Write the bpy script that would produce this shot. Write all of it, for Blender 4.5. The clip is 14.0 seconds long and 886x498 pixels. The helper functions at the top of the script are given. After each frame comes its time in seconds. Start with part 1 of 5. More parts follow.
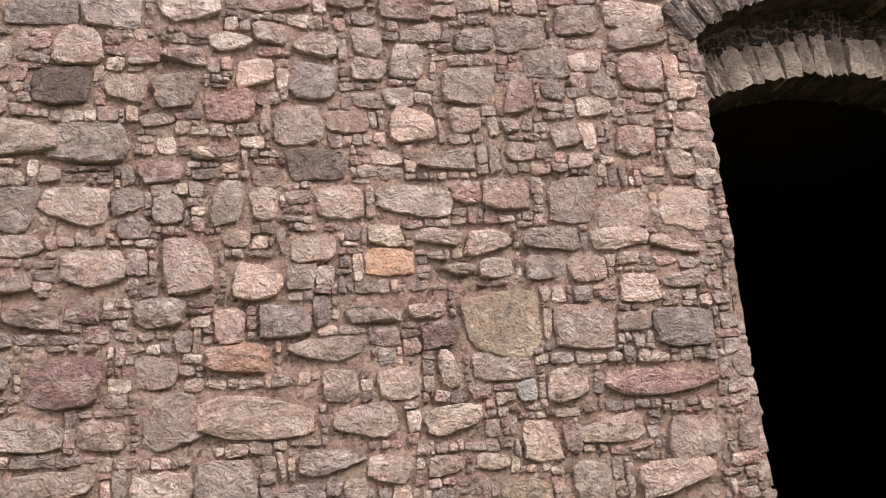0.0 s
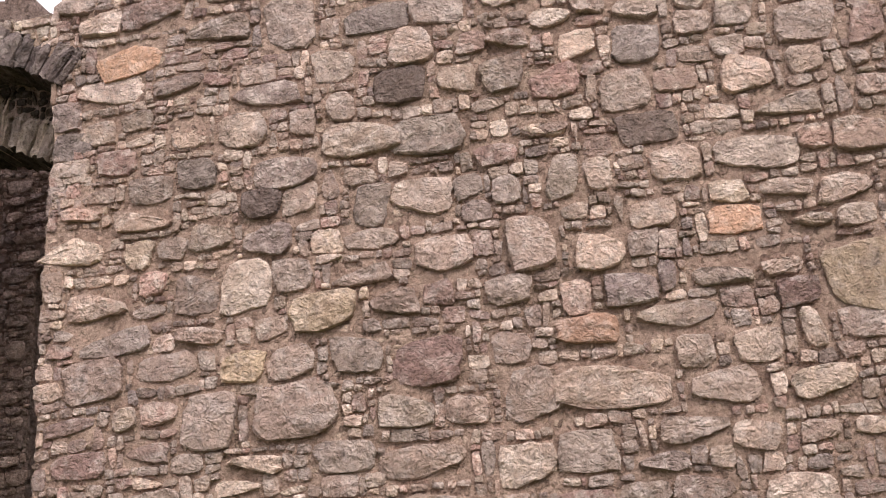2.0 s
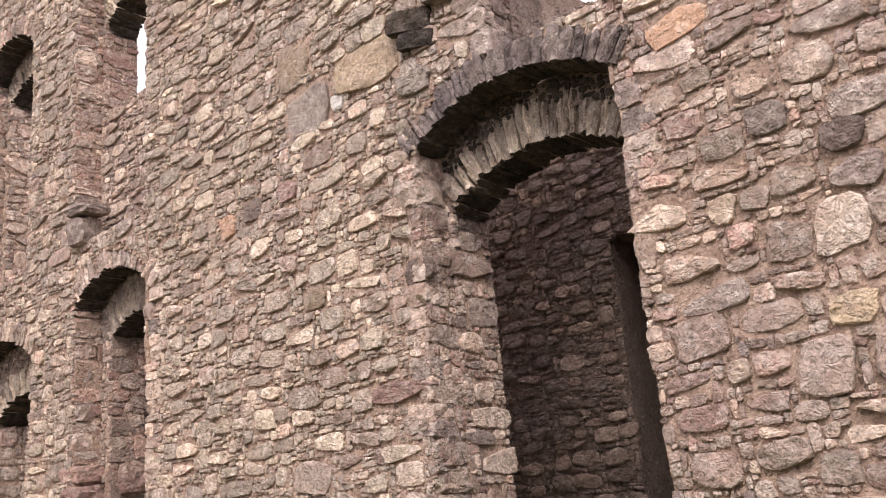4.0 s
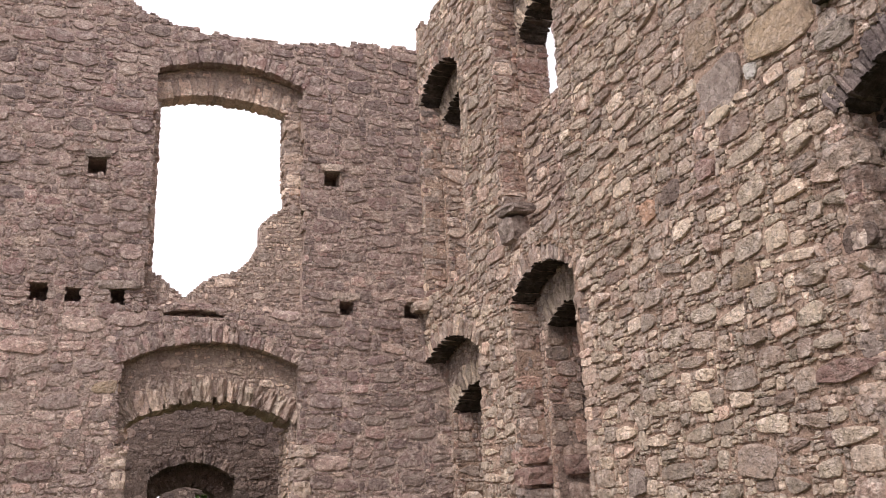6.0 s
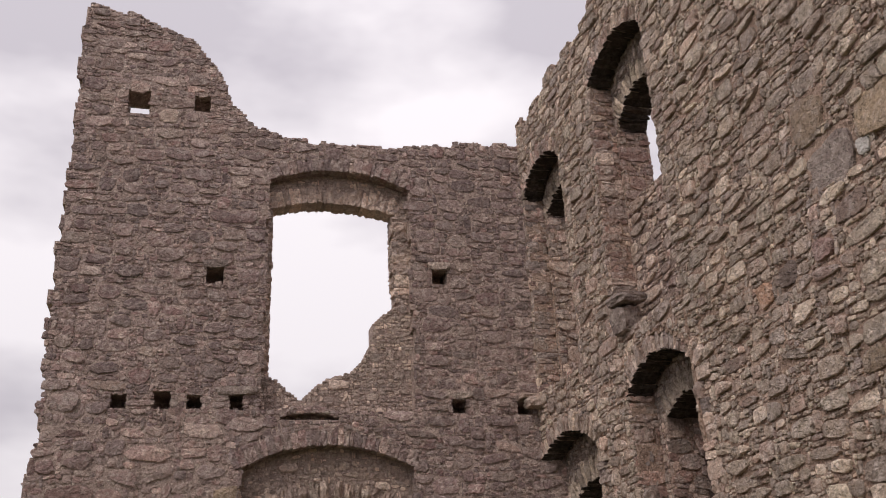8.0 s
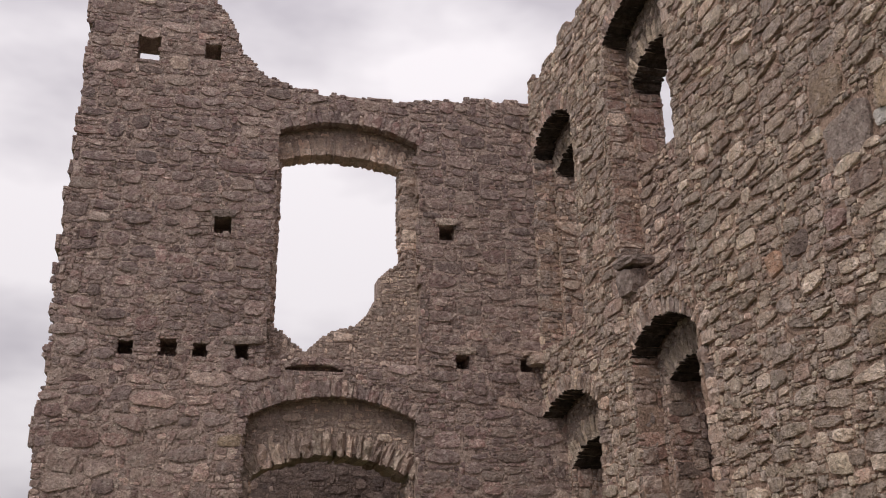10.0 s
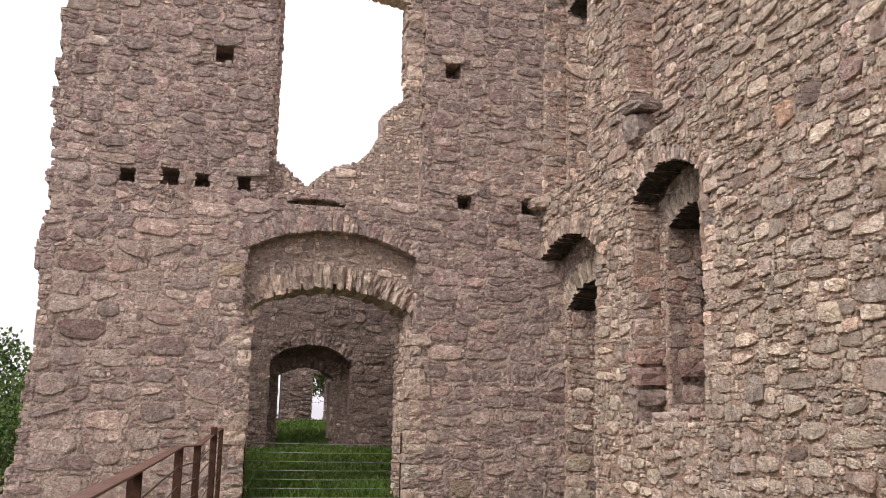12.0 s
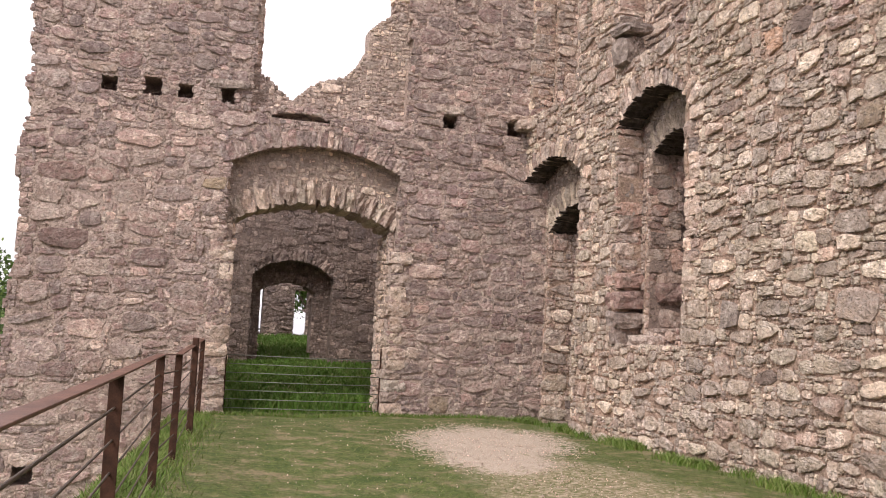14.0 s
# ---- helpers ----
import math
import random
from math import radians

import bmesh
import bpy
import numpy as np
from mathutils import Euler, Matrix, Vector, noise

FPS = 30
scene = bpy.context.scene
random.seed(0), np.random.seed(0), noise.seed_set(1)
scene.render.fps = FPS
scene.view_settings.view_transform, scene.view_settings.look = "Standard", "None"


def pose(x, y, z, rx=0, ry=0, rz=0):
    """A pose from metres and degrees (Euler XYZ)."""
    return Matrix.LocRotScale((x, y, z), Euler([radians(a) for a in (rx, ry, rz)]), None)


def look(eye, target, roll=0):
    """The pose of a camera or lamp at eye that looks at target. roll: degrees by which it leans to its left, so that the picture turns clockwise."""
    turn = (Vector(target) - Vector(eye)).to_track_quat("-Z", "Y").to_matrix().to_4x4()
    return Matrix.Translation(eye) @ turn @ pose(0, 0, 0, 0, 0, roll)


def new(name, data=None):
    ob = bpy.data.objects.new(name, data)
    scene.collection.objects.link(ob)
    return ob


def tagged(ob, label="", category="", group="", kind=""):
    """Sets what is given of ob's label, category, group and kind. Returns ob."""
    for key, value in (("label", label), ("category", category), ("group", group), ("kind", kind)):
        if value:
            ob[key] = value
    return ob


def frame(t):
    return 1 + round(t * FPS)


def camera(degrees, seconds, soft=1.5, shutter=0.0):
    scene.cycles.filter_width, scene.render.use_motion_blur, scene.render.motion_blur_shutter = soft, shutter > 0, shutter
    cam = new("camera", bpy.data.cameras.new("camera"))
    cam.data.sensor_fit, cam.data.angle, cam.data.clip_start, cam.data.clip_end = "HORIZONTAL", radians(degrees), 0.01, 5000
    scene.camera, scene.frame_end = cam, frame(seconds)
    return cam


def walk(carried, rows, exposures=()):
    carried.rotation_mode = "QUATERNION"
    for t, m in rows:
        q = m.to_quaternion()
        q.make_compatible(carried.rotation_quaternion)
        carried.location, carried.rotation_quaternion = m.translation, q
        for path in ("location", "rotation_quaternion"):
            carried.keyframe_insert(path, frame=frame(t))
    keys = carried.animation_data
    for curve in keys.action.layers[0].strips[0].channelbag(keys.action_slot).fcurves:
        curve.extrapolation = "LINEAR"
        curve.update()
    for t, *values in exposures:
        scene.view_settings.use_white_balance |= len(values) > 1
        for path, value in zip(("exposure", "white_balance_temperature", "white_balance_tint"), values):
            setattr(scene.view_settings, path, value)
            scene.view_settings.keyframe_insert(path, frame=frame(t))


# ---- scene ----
cam = camera(51.0, 14.0, 1.0)
PATH = [
    (0, (0.031, -0.007, 1.599), (0.464, 1.865, 2.154), -4.7),
    (0.5, (0.004, 0.045, 1.576), (0.265, 1.945, 2.143), -5.0),
    (1, (-0.033, 0.078, 1.564), (0.014, 1.99, 2.146), -5.5),
    (1.5, (-0.073, 0.071, 1.554), (-0.191, 1.98, 2.138), -5.0),
    (2, (-0.093, 0.079, 1.536), (-0.349, 1.98, 2.103), -4.4),
    (2.5, (-0.162, 0.02, 1.579), (-0.669, 1.882, 2.105), -4.6),
    (3, (-0.24, -0.028, 1.618), (-1.042, 1.727, 2.146), -5.1),
    (3.5, (-0.331, -0.084, 1.619), (-1.332, 1.565, 2.147), -5.1),
    (4, (-0.44, -0.146, 1.62), (-1.708, 1.301, 2.166), -5.1),
    (4.2, (-0.466, -0.141, 1.615), (-1.816, 1.227, 2.168), -4.7),
    (6.3, (-0.445, -0.187, 1.509), (-2.26, 0.429, 2.081), -2.0),
    (6.5, (-0.452, -0.188, 1.506), (-2.285, 0.368, 2.08), -1.9),
    (7, (-0.459, -0.176, 1.513), (-2.284, 0.331, 2.156), -2.5),
    (7.5, (-0.447, -0.179, 1.537), (-2.241, 0.325, 2.264), -2.8),
    (7.7, (-0.453, -0.183, 1.541), (-2.226, 0.31, 2.325), -2.8),
    (9.8, (-0.457, -0.29, 1.622), (-2.261, 0.179, 2.346), -1.1),
    (10, (-0.456, -0.283, 1.619), (-2.269, 0.208, 2.308), -0.9),
    (10.5, (-0.467, -0.251, 1.599), (-2.317, 0.243, 2.179), 0.3),
    (11, (-0.481, -0.272, 1.587), (-2.358, 0.196, 2.096), 0.7),
    (11.5, (-0.498, -0.265, 1.57), (-2.394, 0.212, 1.994), 1.0),
    (12, (-0.507, -0.254, 1.549), (-2.407, 0.254, 1.914), 1.3),
    (12.5, (-0.494, -0.264, 1.528), (-2.396, 0.265, 1.848), 2.0),
    (13, (-0.482, -0.273, 1.53), (-2.389, 0.263, 1.805), 2.6),
    (13.5, (-0.457, -0.269, 1.519), (-2.367, 0.274, 1.754), 3.1),
    (14, (-0.469, -0.248, 1.514), (-2.38, 0.305, 1.712), 2.8),
]
EXPOSURES = [(0, 0.64, 6500, 12.8), (1.5, 0.6, 6500, 13.3), (3, 0.7, 6500, 13), (4.2, 0.88, 6500, 13), (6.3, 0.3, 6500, 12.2), (7.5, -0.26, 6500, 12.2), (9.8, -0.44, 6500, 11.5), (11, 0.0, 6500, 10), (12.5, 0.68, 6450, 9.6), (14.0, 0.78, 6500, 10.3)]
walk(cam, [(t, look(eye, target, roll)) for t, eye, target, roll in PATH], EXPOSURES)

# ---------------------------------------------------------------- light
SUN_ELEV, SUN_AZ = 47.0, -54.0          # degrees; azimuth of the sun seen from the court, from +x towards +y
world = bpy.data.worlds.new("overcast")
scene.world = world
world.use_nodes = True
wt = world.node_tree
wt.nodes.clear()


def wnode(kind, **values):
    n = wt.nodes.new(kind)
    for key, value in values.items():
        n.inputs[key].default_value = value
    return n


sky = wt.nodes.new("ShaderNodeTexSky")
sky.sky_type, sky.sun_disc = "NISHITA", False
sky.sun_elevation, sky.sun_rotation = radians(SUN_ELEV), radians(90 - SUN_AZ)
sky.air_density, sky.dust_density = 1.0, 4.0
sky_dim = wt.nodes.new("ShaderNodeVectorMath")
sky_dim.operation = "SCALE"
sky_dim.inputs["Scale"].default_value = 0.10
coord = wt.nodes.new("ShaderNodeTexCoord")
flat_map = wt.nodes.new("ShaderNodeMapping")
flat_map.inputs["Scale"].default_value = (1.0, 1.0, 2.2)
flat_map.inputs["Location"].default_value = (5.2, 2.2, 7.7)
clouds = wnode("ShaderNodeTexNoise", Scale=2.3, Detail=5.0, Roughness=0.5)
cloud_ramp = wt.nodes.new("ShaderNodeValToRGB")
cloud_ramp.color_ramp.elements[0].position, cloud_ramp.color_ramp.elements[0].color = 0.42, (0.80, 0.75, 0.81, 1)
cloud_ramp.color_ramp.elements[1].position, cloud_ramp.color_ramp.elements[1].color = 0.60, (1.3, 1.24, 1.27, 1)
sky_mix = wt.nodes.new("ShaderNodeMix")
sky_mix.data_type = "RGBA"
sky_mix.inputs[0].default_value = 0.93
back = wnode("ShaderNodeBackground", Strength=1.0)
wout = wt.nodes.new("ShaderNodeOutputWorld")
wt.links.new(coord.outputs["Generated"], flat_map.inputs["Vector"])
wt.links.new(flat_map.outputs["Vector"], clouds.inputs["Vector"])
wt.links.new(clouds.outputs["Fac"], cloud_ramp.inputs["Fac"])
wt.links.new(sky.outputs["Color"], sky_dim.inputs[0])
wt.links.new(sky_dim.outputs["Vector"], sky_mix.inputs[6])
# an overcast sky is about three times as bright overhead as at the horizon
updown = wt.nodes.new("ShaderNodeSeparateXYZ")
wt.links.new(coord.outputs["Generated"], updown.inputs[0])
lift = wt.nodes.new("ShaderNodeMapRange")
lift.inputs["From Min"].default_value, lift.inputs["From Max"].default_value = 0.0, 1.0
lift.inputs["To Min"].default_value, lift.inputs["To Max"].default_value = 0.8, 1.3
wt.links.new(updown.outputs["Z"], lift.inputs["Value"])
cloud_lift = wt.nodes.new("ShaderNodeVectorMath")
cloud_lift.operation = "SCALE"
wt.links.new(cloud_ramp.outputs["Color"], cloud_lift.inputs[0])
wt.links.new(lift.outputs["Result"], cloud_lift.inputs["Scale"])
wt.links.new(cloud_lift.outputs["Vector"], sky_mix.inputs[7])
wt.links.new(sky_mix.outputs[2], back.inputs["Color"])
wt.links.new(back.outputs["Background"], wout.inputs["Surface"])

sun = new("sun", bpy.data.lights.new("sun", "SUN"))
sun.data.energy, sun.data.angle, sun.data.color = 1.9, radians(20), (1.0, 0.94, 0.86)
sun_way = Vector((math.cos(radians(SUN_ELEV)) * math.cos(radians(SUN_AZ)), math.cos(radians(SUN_ELEV)) * math.sin(radians(SUN_AZ)), math.sin(radians(SUN_ELEV))))
sun.matrix_world = look(sun_way * 50, (0, 0, 0))


# ---------------------------------------------------------------- materials
def material(name, rough=0.9, metal=0.0):
    m = bpy.data.materials.new(name)
    m.use_nodes = True
    nt = m.node_tree
    bsdf = nt.nodes["Principled BSDF"]
    bsdf.inputs["Roughness"].default_value = rough
    bsdf.inputs["Metallic"].default_value = metal
    bsdf.inputs["Specular IOR Level"].default_value = 0.25
    return m, nt, bsdf


def noise_tex(nt, scale, detail=4.0, rough=0.55, vector=None):
    n = nt.nodes.new("ShaderNodeTexNoise")
    n.inputs["Scale"].default_value, n.inputs["Detail"].default_value, n.inputs["Roughness"].default_value = scale, detail, rough
    if vector is None:
        vector = nt.nodes.new("ShaderNodeNewGeometry").outputs["Position"]
    nt.links.new(vector, n.inputs["Vector"])
    return n.outputs["Fac"]


def ramp(nt, fac, stops, constant=False):
    r = nt.nodes.new("ShaderNodeValToRGB")
    cr = r.color_ramp
    cr.interpolation = "CONSTANT" if constant else "LINEAR"
    while len(cr.elements) < len(stops):
        cr.elements.new(0.5)
    for e, (p, c) in zip(cr.elements, stops):
        e.position, e.color = p, (*c, 1)
    nt.links.new(fac, r.inputs["Fac"])
    return r.outputs["Color"]


def mix(nt, fac, a, b, blend="MIX"):
    n = nt.nodes.new("ShaderNodeMix")
    n.data_type, n.blend_type = "RGBA", blend
    for socket, value in ((n.inputs[0], fac), (n.inputs[6], a), (n.inputs[7], b)):
        if isinstance(value, (int, float)):
            socket.default_value = value
        elif isinstance(value, tuple):
            socket.default_value = (*value, 1)
        else:
            nt.links.new(value, socket)
    return n.outputs[2]


def math_node(nt, op, a, b=0.0):
    n = nt.nodes.new("ShaderNodeMath")
    n.operation = op
    for socket, value in zip(n.inputs, (a, b)):
        if isinstance(value, (int, float)):
            socket.default_value = value
        else:
            nt.links.new(value, socket)
    return n.outputs[0]


def bump(nt, bsdf, layers):
    """Layers of (height socket, strength, metres)."""
    last = None
    for height, strength, metres in layers:
        b = nt.nodes.new("ShaderNodeBump")
        b.inputs["Strength"].default_value, b.inputs["Distance"].default_value = strength, metres
        nt.links.new(height, b.inputs["Height"])
        if last:
            nt.links.new(last, b.inputs["Normal"])
        last = b.outputs["Normal"]
    nt.links.new(last, bsdf.inputs["Normal"])


def stone_material(name, stops, lichen=0.45, dark=0.35, mottle=0.75):
    """Rough field stone; each stone takes its own colour out of the stops."""
    m, nt, bsdf = material(name, 0.92)
    info = nt.nodes.new("ShaderNodeObjectInfo").outputs["Random"]
    isle = nt.nodes.new("ShaderNodeNewGeometry").outputs["Random Per Island"]
    rand = math_node(nt, "FRACT", math_node(nt, "ADD", math_node(nt, "MULTIPLY", info, 3.7), math_node(nt, "MULTIPLY", isle, 5.3)))
    col = ramp(nt, rand, stops)
    rand2 = math_node(nt, "FRACT", math_node(nt, "MULTIPLY", rand, 17.31))
    mid, fine, big = noise_tex(nt, 7.0, 8.0, 0.68), noise_tex(nt, 34.0, 6.0, 0.75), noise_tex(nt, 0.55, 3.0)
    col = mix(nt, math_node(nt, "MULTIPLY", ramp(nt, mid, [(0.47, (0, 0, 0)), (0.6, (1, 1, 1))]), lichen * 1.15), col, (0.82, 0.715, 0.645))
    col = mix(nt, math_node(nt, "MULTIPLY", ramp(nt, noise_tex(nt, 5.0, 9.0, 0.66), [(0.49, (0, 0, 0)), (0.63, (1, 1, 1))]), dark), col, (0.19, 0.14, 0.125))
    col = mix(nt, 1.0, col, ramp(nt, noise_tex(nt, 15.0, 9.0, 0.66), [(0.34, (1 - 0.6 * mottle,) * 3), (0.45, (0.95, 0.94, 0.94)), (0.56, (1.04, 1.04, 1.04)), (0.66, (1 + 0.42 * mottle,) * 3)]), "MULTIPLY")
    col = mix(nt, 0.22, col, ramp(nt, fine, [(0.34, (0.5, 0.48, 0.47)), (0.5, (1, 1, 1)), (0.66, (1.4, 1.4, 1.4))]), "MULTIPLY")
    # lime left on the stone from the joints
    smear = ramp(nt, noise_tex(nt, 5.2, 9.0, 0.7), [(0.5, (0, 0, 0)), (0.58, (1, 1, 1))])
    tone = tuple(sum(c[k] for _, c in stops) / len(stops) for k in range(3))
    col = mix(nt, math_node(nt, "MULTIPLY", smear, 0.35), col, (tone[0] * 1.02, tone[1] * 0.96, tone[2] * 0.92))
    col = mix(nt, 1.0, col, ramp(nt, rand2, [(0.0, (0.66, 0.66, 0.67)), (0.25, (0.82, 0.82, 0.83)), (0.75, (1.0, 1.0, 0.99)), (1.0, (1.4, 1.39, 1.36))]), "MULTIPLY")
    col = mix(nt, 0.6, col, ramp(nt, big, [(0.35, (0.88, 0.84, 0.87)), (0.65, (1.1, 1.05, 1.0))]), "MULTIPLY")
    nt.links.new(col, bsdf.inputs["Base Color"])
    crack = nt.nodes.new("ShaderNodeTexVoronoi")
    crack.feature = "DISTANCE_TO_EDGE"
    crack.inputs["Scale"].default_value = 6.0
    warp = nt.nodes.new("ShaderNodeVectorMath")
    warp.operation = "ADD"
    wn = nt.nodes.new("ShaderNodeTexNoise")
    wn.inputs["Scale"].default_value = 5.0
    geo = nt.nodes.new("ShaderNodeNewGeometry").outputs["Position"]
    nt.links.new(geo, wn.inputs["Vector"])
    nt.links.new(geo, warp.inputs[0])
    nt.links.new(wn.outputs["Color"], warp.inputs[1])
    nt.links.new(warp.outputs["Vector"], crack.inputs["Vector"])
    split = ramp(nt, crack.outputs["Distance"], [(0.0, (0, 0, 0)), (0.03, (1, 1, 1))])
    chips = nt.nodes.new("ShaderNodeTexVoronoi")
    chips.inputs["Scale"].default_value = 13.0
    nt.links.new(warp.outputs["Vector"], chips.inputs["Vector"])
    bump(nt, bsdf, [(mid, 1.0, 0.045), (split, 0.5, 0.014), (chips.outputs["Distance"], 0.9, 0.03), (smear, 0.8, 0.012), (noise_tex(nt, 15.0, 9.0, 0.66), 0.9, 0.028), (fine, 0.7, 0.007), (noise_tex(nt, 130.0, 4.0, 0.75), 0.5, 0.003)])
    return m


def plain_material(name, a, b, scale=6.0, rough=0.9, metal=0.0, fine=60.0, relief=0.006):
    m, nt, bsdf = material(name, rough, metal)
    n1, n2 = noise_tex(nt, scale, 5.0, 0.6), noise_tex(nt, fine, 4.0, 0.65)
    col = ramp(nt, n1, [(0.32, a), (0.68, b)])
    col = mix(nt, 0.5, col, ramp(nt, n2, [(0.3, (0.55, 0.55, 0.55)), (0.7, (1.3, 1.3, 1.3))]), "MULTIPLY")
    nt.links.new(col, bsdf.inputs["Base Color"])
    bump(nt, bsdf, [(n1, 0.5, relief * 3), (n2, 0.6, relief)])
    return m


def mortar_material(name, a, b, chip=0.85):
    """Coarse lime mortar packed with small chips of stone."""
    a, b = tuple(c * 1.02 for c in a), tuple(c * 1.02 for c in b)
    m, nt, bsdf = material(name, 0.95)
    pos = nt.nodes.new("ShaderNodeNewGeometry").outputs["Position"]
    wn = nt.nodes.new("ShaderNodeTexNoise")
    wn.inputs["Scale"].default_value = 9.0
    nt.links.new(pos, wn.inputs["Vector"])
    warp = nt.nodes.new("ShaderNodeVectorMath")
    warp.operation = "MULTIPLY_ADD"
    nt.links.new(wn.outputs["Color"], warp.inputs[0])
    warp.inputs[1].default_value = (0.14, 0.14, 0.10)
    nt.links.new(pos, warp.inputs[2])
    cells = nt.nodes.new("ShaderNodeTexVoronoi")
    cells.inputs["Scale"].default_value = 14.0
    nt.links.new(warp.outputs["Vector"], cells.inputs["Vector"])
    pick = nt.nodes.new("ShaderNodeSeparateColor")
    nt.links.new(cells.outputs["Color"], pick.inputs[0])
    n1, n2 = noise_tex(nt, 4.5, 6.0, 0.65), noise_tex(nt, 34.0, 6.0, 0.75)
    col = ramp(nt, n1, [(0.32, a), (0.68, b)])
    stone = ramp(nt, pick.outputs[0], [(0.0, tuple(c * 0.6 for c in a)), (0.35, tuple(c * 1.15 for c in a)), (0.6, (b[0], b[1] * 0.93, b[2] * 0.92)), (1.0, tuple(min(0.8, c * 1.45) for c in b))])
    inside = ramp(nt, cells.outputs["Distance"], [(0.28, (1, 1, 1)), (0.5, (0, 0, 0))])
    lump = math_node(nt, "MULTIPLY", inside, ramp(nt, pick.outputs[1], [(0.3, (0, 0, 0)), (0.45, (1, 1, 1))]))
    col = mix(nt, math_node(nt, "MULTIPLY", lump, chip), col, stone)
    col = mix(nt, 0.7, col, ramp(nt, n2, [(0.34, (0.5, 0.48, 0.46)), (0.5, (1, 1, 1)), (0.66, (1.4, 1.4, 1.4))]), "MULTIPLY")
    nt.links.new(col, bsdf.inputs["Base Color"])
    bump(nt, bsdf, [(n1, 0.5, 0.05), (lump, 1.0, 0.04), (noise_tex(nt, 14.0, 8.0, 0.7), 1.0, 0.07), (n2, 0.8, 0.016)])
    return m


COURT = [(0.0, (0.56, 0.425, 0.35)), (0.16, (0.64, 0.51, 0.425)), (0.34, (0.50, 0.36, 0.305)), (0.48, (0.49, 0.325, 0.285)), (0.62, (0.59, 0.47, 0.375)),
         (0.76, (0.41, 0.325, 0.30)), (0.88, (0.68, 0.565, 0.48)), (1.0, (0.48, 0.365, 0.31))]
TOWER = [(0.0, (0.380, 0.273, 0.259)), (0.2, (0.460, 0.354, 0.322)), (0.4, (0.330, 0.250, 0.240)), (0.55, (0.44, 0.292, 0.268)), (0.7, (0.517, 0.412, 0.356)),
         (0.85, (0.310, 0.240, 0.226)), (1.0, (0.425, 0.331, 0.305))]
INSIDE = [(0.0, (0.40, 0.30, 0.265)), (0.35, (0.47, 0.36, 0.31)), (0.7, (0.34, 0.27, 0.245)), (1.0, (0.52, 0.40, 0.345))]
M_STONE = stone_material("rubble_stone", COURT, 0.6, 0.42, 0.75)
M_PLAIN_T = stone_material("pale_tower_stone", [(0.0, (0.60, 0.48, 0.41)), (0.5, (0.69, 0.57, 0.49)), (1.0, (0.53, 0.42, 0.37))], 0.4, 0.25)
M_TOWER = stone_material("tower_stone", TOWER, 0.45, 0.3, 0.35)
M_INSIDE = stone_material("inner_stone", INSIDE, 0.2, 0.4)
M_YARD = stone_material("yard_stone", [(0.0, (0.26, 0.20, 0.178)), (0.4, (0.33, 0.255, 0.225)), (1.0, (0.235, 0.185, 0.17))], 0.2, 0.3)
M_JAMB = stone_material("reddish_stone", [(0.0, (0.50, 0.345, 0.29)), (0.25, (0.44, 0.27, 0.225)), (0.5, (0.54, 0.43, 0.355)), (0.75, (0.43, 0.31, 0.275)), (1.0, (0.58, 0.46, 0.39))], 0.4, 0.3)
M_ARCH = stone_material("arch_stone", [(0.0, (0.52, 0.43, 0.35)), (0.5, (0.62, 0.53, 0.43)), (1.0, (0.44, 0.36, 0.30))], 0.35, 0.4)
# grey of the outer rings; on undersides it is painted soffit shade
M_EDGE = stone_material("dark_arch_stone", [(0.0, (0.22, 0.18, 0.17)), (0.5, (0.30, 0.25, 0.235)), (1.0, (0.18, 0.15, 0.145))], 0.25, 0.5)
# soot and moss, with the shade under the arches painted in
M_BLACK = stone_material("soot_and_shade_stone", [(0.0, (0.075, 0.06, 0.05)), (1.0, (0.055, 0.045, 0.036))], 0.08, 0.4)
M_DARK = stone_material("dark_stone", [(0.0, (0.25, 0.19, 0.165)), (1.0, (0.30, 0.235, 0.20))], 0.15, 0.5)
M_ORANGE = stone_material("orange_stone", [(0.0, (0.62, 0.40, 0.28)), (1.0, (0.58, 0.37, 0.28))], 0.3, 0.1, 0.4)
M_RED = stone_material("red_stone", [(0.0, (0.38, 0.25, 0.22)), (1.0, (0.42, 0.29, 0.26))], 0.25, 0.4)
M_WHITE = stone_material("white_stone", [(0.0, (0.80, 0.77, 0.73)), (1.0, (0.72, 0.70, 0.67))], 0.1, 0.0, 0.2)
M_OCHRE = stone_material("ochre_stone", [(0.0, (0.55, 0.43, 0.31)), (1.0, (0.50, 0.385, 0.29))], 0.3, 0.35)
M_GREY = stone_material("grey_stone", [(0.0, (0.42, 0.345, 0.31)), (1.0, (0.48, 0.405, 0.36))], 0.35, 0.55)
M_CREAM = stone_material("cream_stone", [(0.0, (0.70, 0.54, 0.45)), (0.5, (0.63, 0.48, 0.40)), (1.0, (0.74, 0.60, 0.505))], 0.55, 0.2, 0.6)
M_PALE = stone_material("pale_rubble_stone", [(0.0, (0.62, 0.50, 0.42)), (0.4, (0.56, 0.44, 0.375)), (0.7, (0.66, 0.54, 0.45)), (1.0, (0.52, 0.415, 0.36))], 0.5, 0.4, 0.8)
M_FIELD = stone_material("cream_field_stone", [(0.0, (0.62, 0.515, 0.42)), (0.2, (0.53, 0.425, 0.35)), (0.4, (0.70, 0.60, 0.49)), (0.55, (0.46, 0.375, 0.32)), (0.7, (0.56, 0.405, 0.34)), (0.85, (0.52, 0.455, 0.37)), (1.0, (0.68, 0.57, 0.47))], 0.6, 0.38, 0.8)
